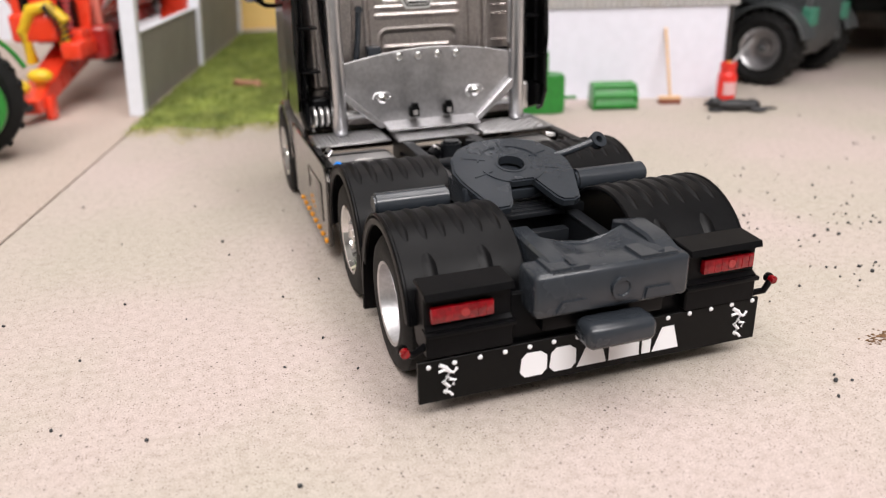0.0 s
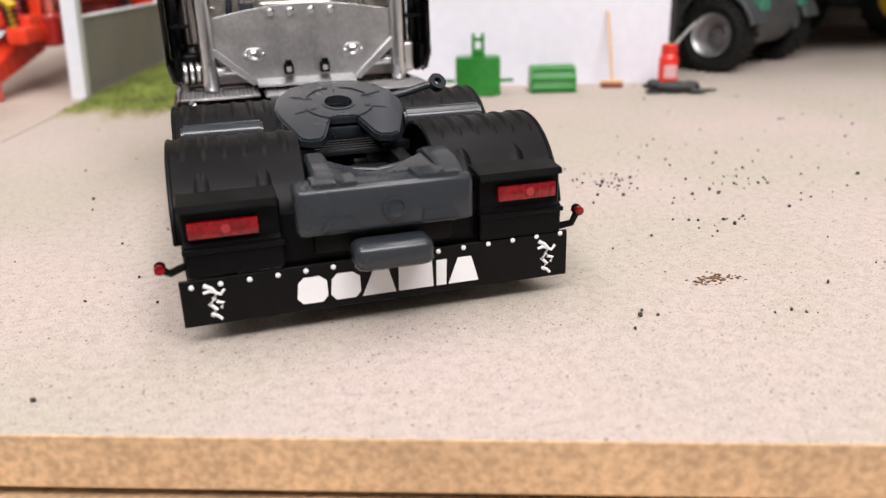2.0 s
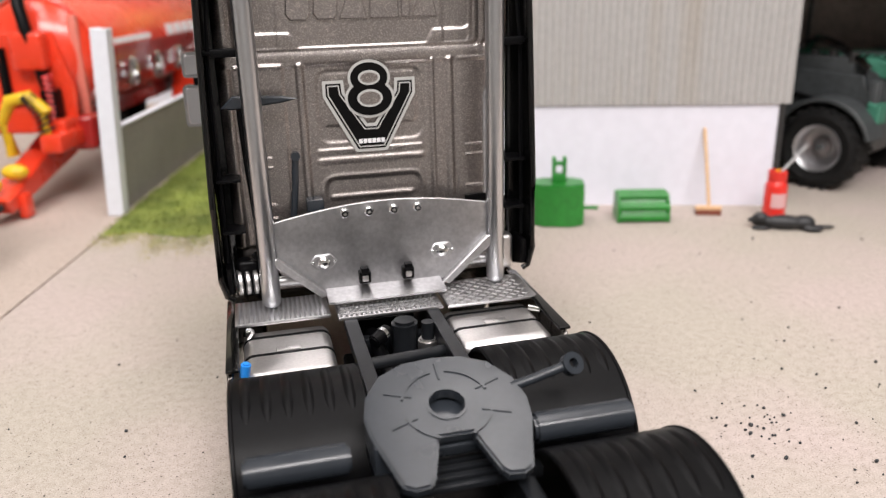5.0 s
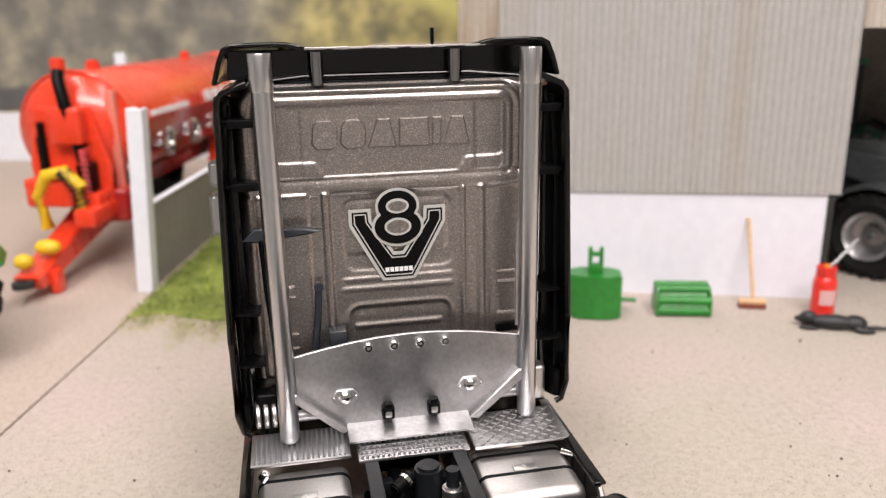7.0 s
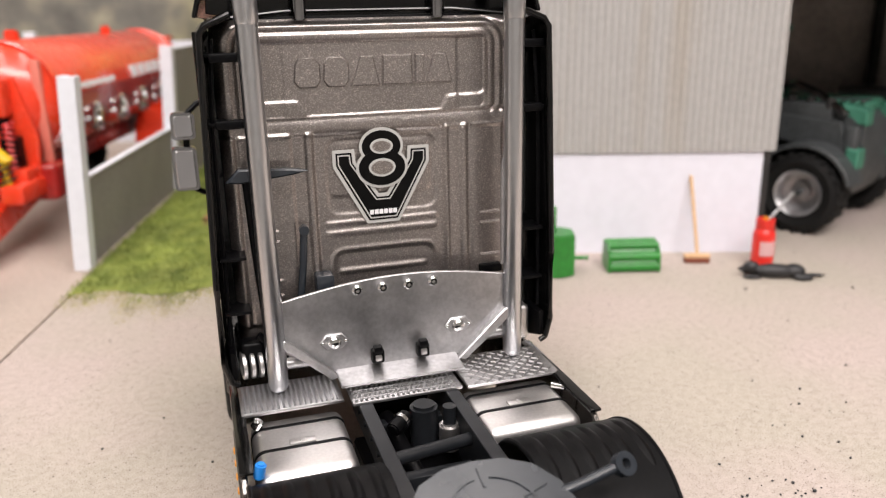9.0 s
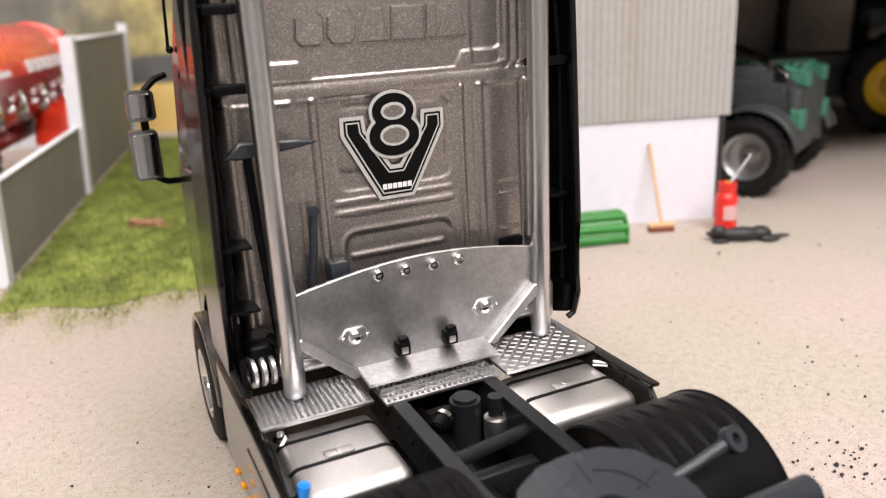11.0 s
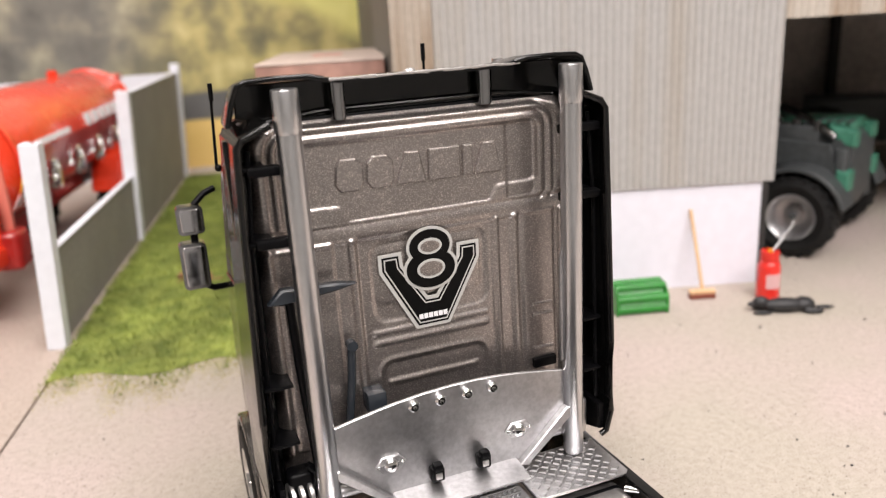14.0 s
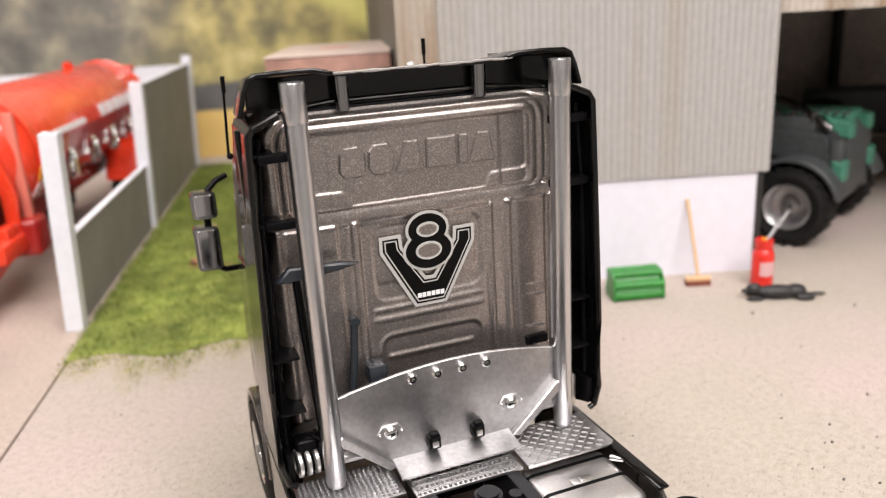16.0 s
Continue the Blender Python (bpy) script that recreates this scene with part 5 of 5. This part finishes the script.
part("label", prism(arc(0, 0, 5.32, 215, 295, 10) + arc(0, 0, 5.2, 295, 215, 10), "z", 6, 13), mat("pale_label", (0.75, 0.45, 0.45), 0.5), bottle, "pale printed label")
part("lance", tube((2.5, 1, 22), (17, 3, 34), 0.7, n=8), M_PIPE, bottle, "thin metal lance")


def lying_shape(name, label, material, x, y, rz, s):
    bm = bmesh.new()
    for c, r, sx, sy, sz in (((-2, 0, 3.0), 4.0, 2.2, 0.85, 0.75), ((-11, 0.4, 4.2), 2.6, 1.3, 0.95, 1.0), ((-14, 0.4, 3.4), 1.6, 1.4, 0.8, 0.8), ((6, 0.8, 3.0), 3.4, 1.3, 1.1, 0.88), ((9, -3, 1.3), 1.3, 3.0, 0.9, 0.9), ((-11, -3, 1.0), 1.0, 4.0, 0.9, 0.9), ((-10, 3, 1.0), 1.0, 4.0, 0.9, 0.9), ((14, 1, 1.5), 1.0, 4.5, 0.8, 0.8)):
        ball(Vector(c) * s, r * s, sx, sy, sz, bm=bm, u=14, v=9)
    ob = single(name, bm, material, label, "figurine", x, y, 0, rz)
    rm = ob.modifiers.new("join", "REMESH")
    rm.mode, rm.voxel_size, rm.use_smooth_shade = "VOXEL", 0.0004, True


lying_shape("figurine", "small black lying figurine on the board", M_FIG, 206, 218, -27, 1.12)
lying_shape("figurine", "small brown lying figurine on the grass", M_FIGBROWN, -34, 414, -30, 0.8)

carton = thing("carton", "tall pink-brown carton with pale top", "box", x=3, y=357, rz=-18)
part("body", box(0, 62, 0, 118, 0, 118.4, 0.6), M_COPPER, carton)
part("lid", box(-0.4, 62.4, -0.4, 118.4, 118.4, 119.4, 0.3), M_CARDTOP, carton, "pale card top")
part("print", box(23, 39, 50, 70, 119.4, 119.55), mat("faded_red_print", (0.62, 0.3, 0.24), 0.6), carton, "faded red print")


def farm_wheel(host, c, axis, r, w, rim_r, rim_material, lugs=22):
    wl = new("wheel")
    wl.parent = host
    o = Vector(c) - Vector(axis) * (w / 2)
    part("tyre", lathe([(0.12 * w, rim_r), (0, r * 0.78), (0.06 * w, r * 0.93), (0.2 * w, r * 0.97), (0.8 * w, r * 0.97), (0.94 * w, r * 0.93), (w, r * 0.78), (0.9 * w, rim_r)], o, axis, 40), M_TYRE, wl, "black lugged tyre")
    part("rim", lathe([(0.88 * w, rim_r * 1.03), (0.97 * w, rim_r), (0.93 * w, rim_r * 0.93), (0.62 * w, rim_r * 0.8), (0.55 * w, rim_r * 0.45), (0.7 * w, rim_r * 0.4), (0.72 * w, 0.01)], o, axis, 32), rim_material, wl)
    q = Vector(axis).to_track_quat("Z", "Y").to_matrix().to_4x4()
    for k in range(lugs):
        for s in (0, 1):
            bm = box(r * 0.9, r, -r * 0.045, r * 0.045, 0.02 * w, 0.52 * w, r * 0.012)
            if s:
                bmesh.ops.transform(bm, matrix=Matrix.Translation((0, 0, 0.46 * w)), verts=bm.verts)
            bmesh.ops.transform(bm, matrix=Matrix.Translation(o) @ q @ Matrix.Rotation(6.28318 * (k + 0.5 * s) / lugs, 4, "Z"), verts=bm.verts)
            part("lug", bm, M_TYRE, wl, smooth=0)
    part("hub", lathe([(0.7 * w, rim_r * 0.15), (0.85 * w, rim_r * 0.13), (0.86 * w, 0.01)], o, axis, 14), M_LOADER if rim_material is M_ALU else M_DARK, wl)
    return wl


# loader standing in the shed's opening, tail outwards: local +y is its nose
loader = thing("wheel_loader", "dark grey and pale green model wheel loader in the opening", "wheel loader", x=303.5, y=298, rz=26.6)
farm_wheel(loader, (-37, -2, 22.3), (-1, 0, 0), 22.3, 19, 12.5, M_ALU)
farm_wheel(loader, (37, -2, 22.3), (1, 0, 0), 22.3, 19, 12.5, M_ALU)
farm_wheel(loader, (-37, 92, 22.3), (-1, 0, 0), 22.3, 19, 12.5, M_ALU)
farm_wheel(loader, (37, 92, 22.3), (1, 0, 0), 22.3, 19, 12.5, M_ALU)
part("body", prism([(-20, 20), (-24, 30), (-24, 58), (-19, 64), (60, 66), (110, 40), (110, 16), (-14, 15)], "x", -24, 22, 2.0, seg=2), M_LOADER, loader, "dark grey machine body")
for sd in (-1, 1):
    part("mudguard", prism(arc(-2, 22.3, 27, 20, 165, 16) + arc(-2, 22.3, 24.6, 165, 20, 16), "x", *sorted((sd * 26, sd * 45)), 0.5), M_LOADER, loader, "dark mudguard")
    part("side_box", box(*sorted((sd * 22, sd * 30)), -23, -17, 22, 58, 1.5), M_LOADER, loader)
    part("corner_panel", prism([(-25.4, 36), (-25.4, 46), (-19, 47), (-18, 37)], "x", *sorted((sd * 20, sd * 31)), 0.8), M_TEAL, loader, "pale green corner panel")
    part("top_panel", prism([(-25, 58), (-25, 66), (-12, 69), (-12, 60)], "x", *sorted((sd * 13, sd * 23)), 0.8), M_TEAL, loader, "pale green panel")
    part("side_plate", prism([(-20, 42), (-14, 60), (20, 62), (26, 50), (8, 46)], "x", *sorted((sd * 26, sd * 29)), 0.5), M_LOADER, loader)
part("engine_block", box(-27, -13, -8, 30, 58, 69, 1.2), M_LOADER, loader, "dark engine side")
for k in range(3):
    part("cap", tube((-25 + 2 * k, -6 + 11 * k, 66), (-25 + 2 * k, -6 + 11 * k, 72), 2.4, n=12, bevel=0.4), M_DARK, loader)
part("recess", box(-28.6, -26, 4, 16, 50, 60, 0.5), M_DARK, loader)
part("engine_hood", box(-12, 18, -20, 36, 63, 70, 2.0, 3), M_TEAL, loader, "pale green engine hood")
part("exhaust", sweep([(-26, -16, 63), (-25, -10, 67), (-23, 2, 74), (-20, 14, 78), (-14, 22, 77), (-8, 26, 70)], 2.3, n=12), M_CHROME, loader, "bright bent pipe")
for k in range(4):
    part("hood_vent", box(-17, -4, -20 + k * 5, -18 + k * 5, 69.8, 70.8, 0.2), M_LOADER, loader)
cabf = part("cab_frame", box(-22, 22, 40, 84, 66, 72, 0.8), M_LOADER, loader)
for xx, yy in ((-22, 40), (20, 40), (-22, 82), (20, 82)):
    part("cab_pillar", box(xx, xx + 2.4, yy, yy + 2.4, 70, 106, 0.4), M_LOADER, loader)
part("cab_roof", box(-24, 24, 38, 87, 105, 109, 1.2), M_TEAL, loader)
part("tail_lamp", tube((-24, 40, 99), (-27, 40, 99), 1.6, n=10), M_RED, loader, "red lamp")

# tractor deep in the shed
tractor = thing("tractor", "dark model tractor with yellow wheel rims in the shed", "tractor", x=515, y=372, rz=40)
farm_wheel(tractor, (-32, 0, 36), (-1, 0, 0), 36, 24, 21, M_YELLOW, lugs=18)
farm_wheel(tractor, (32, 0, 36), (1, 0, 0), 36, 24, 21, M_YELLOW, lugs=18)
farm_wheel(tractor, (-30, 84, 26), (-1, 0, 0), 26, 18, 15, M_YELLOW, lugs=16)
part("body", prism([(-22, 24), (-22, 52), (20, 60), (100, 56), (104, 24)], "x", -14, 14, 2.0), M_LOADER, tractor, "dark tractor body")
part("cab", box(-22, 22, -20, 32, 56, 104, 3.0), M_GLOSS, tractor, "dark glazed cab")

# slurry tanker behind the fence: local +y runs to its tail
tanker = thing("slurry_tanker", "red model slurry tanker with yellow hose parts", "slurry tanker", x=-143, y=415, rz=-13.8)
part("tank", lathe([(-13, 0.01), (-12.4, 9), (-9, 20), (-4, 28), (0, 31.5), (6, 33), (258, 33), (267, 30), (273, 20), (275, 0.01)], (0, 0, 77), (0, 1, 0), 56), M_REDPAINT, tanker, "bright red tank")
for yy in (4, 255):
    part("tank_band", lathe([(yy - 2, 33), (yy - 1.6, 34), (yy + 1.6, 34), (yy + 2, 33)], (0, 0, 77), (0, 1, 0), 48), M_REDPAINT, tanker)
part("print_panel", prism(arc(0, 77, 33.5, -32, 6, 12) + arc(0, 77, 33.0, 6, -32, 12), "y", 12, 250), M_REDDARK, tanker, "dark red side band", smooth=60)
for y0, y1, a0, a1 in [(28 + 7 * k, 33 + 7 * k, 8, 14) for k in range(9)] + [(124 + 17 * k, 137 + 17 * k, 7, 20) for k in range(6)]:
    part("print_bar", prism(arc(0, 77, 33.9, a0, a1, 4) + arc(0, 77, 33.3, a1, a0, 4), "y", y0, y1), M_WHITE, tanker, smooth=60)
part("print_bar", box(-16, -3, -12.6, -11.6, 68, 72.5, 0.2), M_WHITE, tanker)
for k in range(4):
    part("hook", lathe([(-2.4, 6.0), (-2.0, 8.4), (0.6, 9.0), (2.0, 8.2), (1.6, 6.4), (-2.4, 6.0)], (33.5, 48 + k * 46, 64), (1, 0.1, 0), 22), M_CHROME, tanker, "bright round fitting")
part("frame", box(-14, 14, -6, 262, 36, 46, 1.5), M_REDDARK, tanker, "dark red frame")
part("drawbar", prism([(-70, 9), (-66, 5), (20, 21), (40, 34), (40, 42), (6, 38), (-62, 15), (-72, 13)], "x", -7, 7, 1.2), M_REDPAINT, tanker, "red drawbar")
part("drawbar_eye", lathe([(-1.6, 2.5), (-1.6, 5.2), (1.6, 5.2), (1.6, 2.5), (-1.6, 2.5)], (0, -74, 10), (0, 0, 1), 20), M_DARK, tanker)
part("stand", box(5, 10, -60, -52, 0.2, 13, 1.0), M_REDPAINT, tanker, "red support leg")
part("front_plate", prism([(-20, 38), (-22, 60), (-16, 92), (16, 92), (24, 60), (22, 38)], "y", -13.5, -10, 1.0), M_REDPAINT, tanker, "red front plate")
part("valve_box", box(-4, 14, -22, -12, 72, 92, 2.0, 3), M_REDPAINT, tanker, "red valve box")
part("clear_gauge", tube((-12, -15, 60), (-12, -15, 84), 2.0, n=12), M_BLACK, tanker)
part("side_arm", box(12, 24, -40, 4, 30, 40, 2.0), M_REDPAINT, tanker, "red side arm")
part("pump", box(-16, 10, -34, -10, 40, 56, 2.5, 3), M_REDPAINT, tanker, "red pump housing")
part("pump_plate", box(8, 22, -28, -10, 34, 46, 1.5), M_REDPAINT, tanker)
part("hose", sweep([(-8, -30, 28), (-9, -32, 46), (-2, -34, 58), (8, -34, 60), (15, -33, 52), (13, -32, 38)], 3.6, n=14), M_YELLOW, tanker, "yellow bent suction hose")
for k in range(12):
    a = k / 11
    part("hose_ring", lathe([(-0.5, 3.7), (0, 4.2), (0.5, 3.7)], (6 + 9 * a, -34 + a, 60 - 18 * a * a), (0.6, 0.1, -0.6 - a), 12), M_DARK, tanker)
part("yellow_grip", ball((4, -54, 24), 5, 1.4, 1.0, 0.8), M_YELLOW, tanker, "yellow coupling cap")
part("yellow_grip", ball((-2, -67, 20), 4.5, 1.1, 1.0, 0.9), M_YELLOW, tanker, "yellow coupling cap")
coil = [(14 + 2.4 * math.cos(k * 0.9), -22 + 2.4 * math.sin(k * 0.9), 70 - k * 0.42) for k in range(80)]
part("coiled_line", sweep(coil, 0.8, n=6), mat("red_line", (0.6, 0.03, 0.03), 0.4), tanker, "red coiled air line")
part("level_pipe", sweep([(2, -13, 113), (3, -17, 106), (6, -19, 90), (9, -18, 74), (11, -17, 60)], 3.3, n=12), M_BLACK, tanker, "black rubber hose")
part("hose_cap", tube((2, -13, 111), (2, -13, 118), 4.0, n=14, bevel=0.6), M_REDPAINT, tanker, "red hose cap")
part("gauge", box(-16, -11, -15, -11, 56, 76, 0.8), M_BLACK, tanker)
part("ladder_post", box(22, 27, -6, -2, 44, 100, 0.8), mat("pale_red", (0.72, 0.2, 0.15), 0.4), tanker, "pale red upright")
part("pump_housing", box(12, 30, -12, 6, 26, 46, 3.0, 3), M_REDDARK, tanker, "dark red pump housing")
part("black_box", box(9, 17, -24, -14, 46, 62, 1.0), M_BLACK, tanker, "black control box")
part("filler_dome", tube((0, 180, 107), (0, 180, 114.5), 3.6, n=24, bevel=1), M_REDPAINT, tanker)
part("filler_dome", tube((0, 30, 108), (0, 30, 115), 4, n=20, bevel=1), M_REDPAINT, tanker)
part("rear_wing", box(-20, 20, 268, 290, 98, 104, 1.5), M_REDPAINT, tanker)
part("warning_label", prism(arc(0, 77, 33.9, -24, -10, 5) + arc(0, 77, 33.4, -10, -24, 5), "y", 2, 11), M_YELLOW, tanker, "yellow warning label", smooth=60)
part("warning_label", prism(arc(0, 77, 33.9, -40, -26, 5) + arc(0, 77, 33.4, -26, -40, 5), "y", 2, 11), M_WHITE, tanker, "white label", smooth=60)
farm_wheel(tanker, (30, 184, 26), (1, 0, 0), 26, 20, 15, M_WHITE, lugs=16)
farm_wheel(tanker, (-30, 184, 26), (-1, 0, 0), 26, 20, 15, M_WHITE, lugs=16)
part("wheel_guard", prism(arc(184, 26, 32, 10, 170, 16) + arc(184, 26, 30, 170, 10, 16), "x", 20, 42, 0.5), M_REDPAINT, tanker, "red wheel guard")

# green tractor at the yard's edge, wheel towards the lens
yard_tractor = thing("tractor", "green model tractor with a green wheel weight on the board", "tractor", x=-175, y=271, rz=14)
farm_wheel(yard_tractor, (0, 0, 29), (0, -1, 0), 29, 18, 19, M_YELLOW, lugs=18)
part("wheel_weight", lathe([(0, 16.6), (15, 17), (16.4, 16), (16.6, 0.01)], (3, -5, 28), (0, -1, 0), 30), M_GREEN, yard_tractor, "round green wheel weight")
part("axle_case", box(-9, 9, 6, 66, 18, 36, 2), M_GREEN, yard_tractor)
part("fender", prism(arc(0, 29, 34, 20, 160, 14) + arc(0, 29, 32, 160, 20, 14), "y", -6, 14, 0.6), M_GREEN, yard_tractor, "green fender")
part("body", box(-110, -6, 22, 52, 22, 52, 4), M_GREEN, yard_tractor)
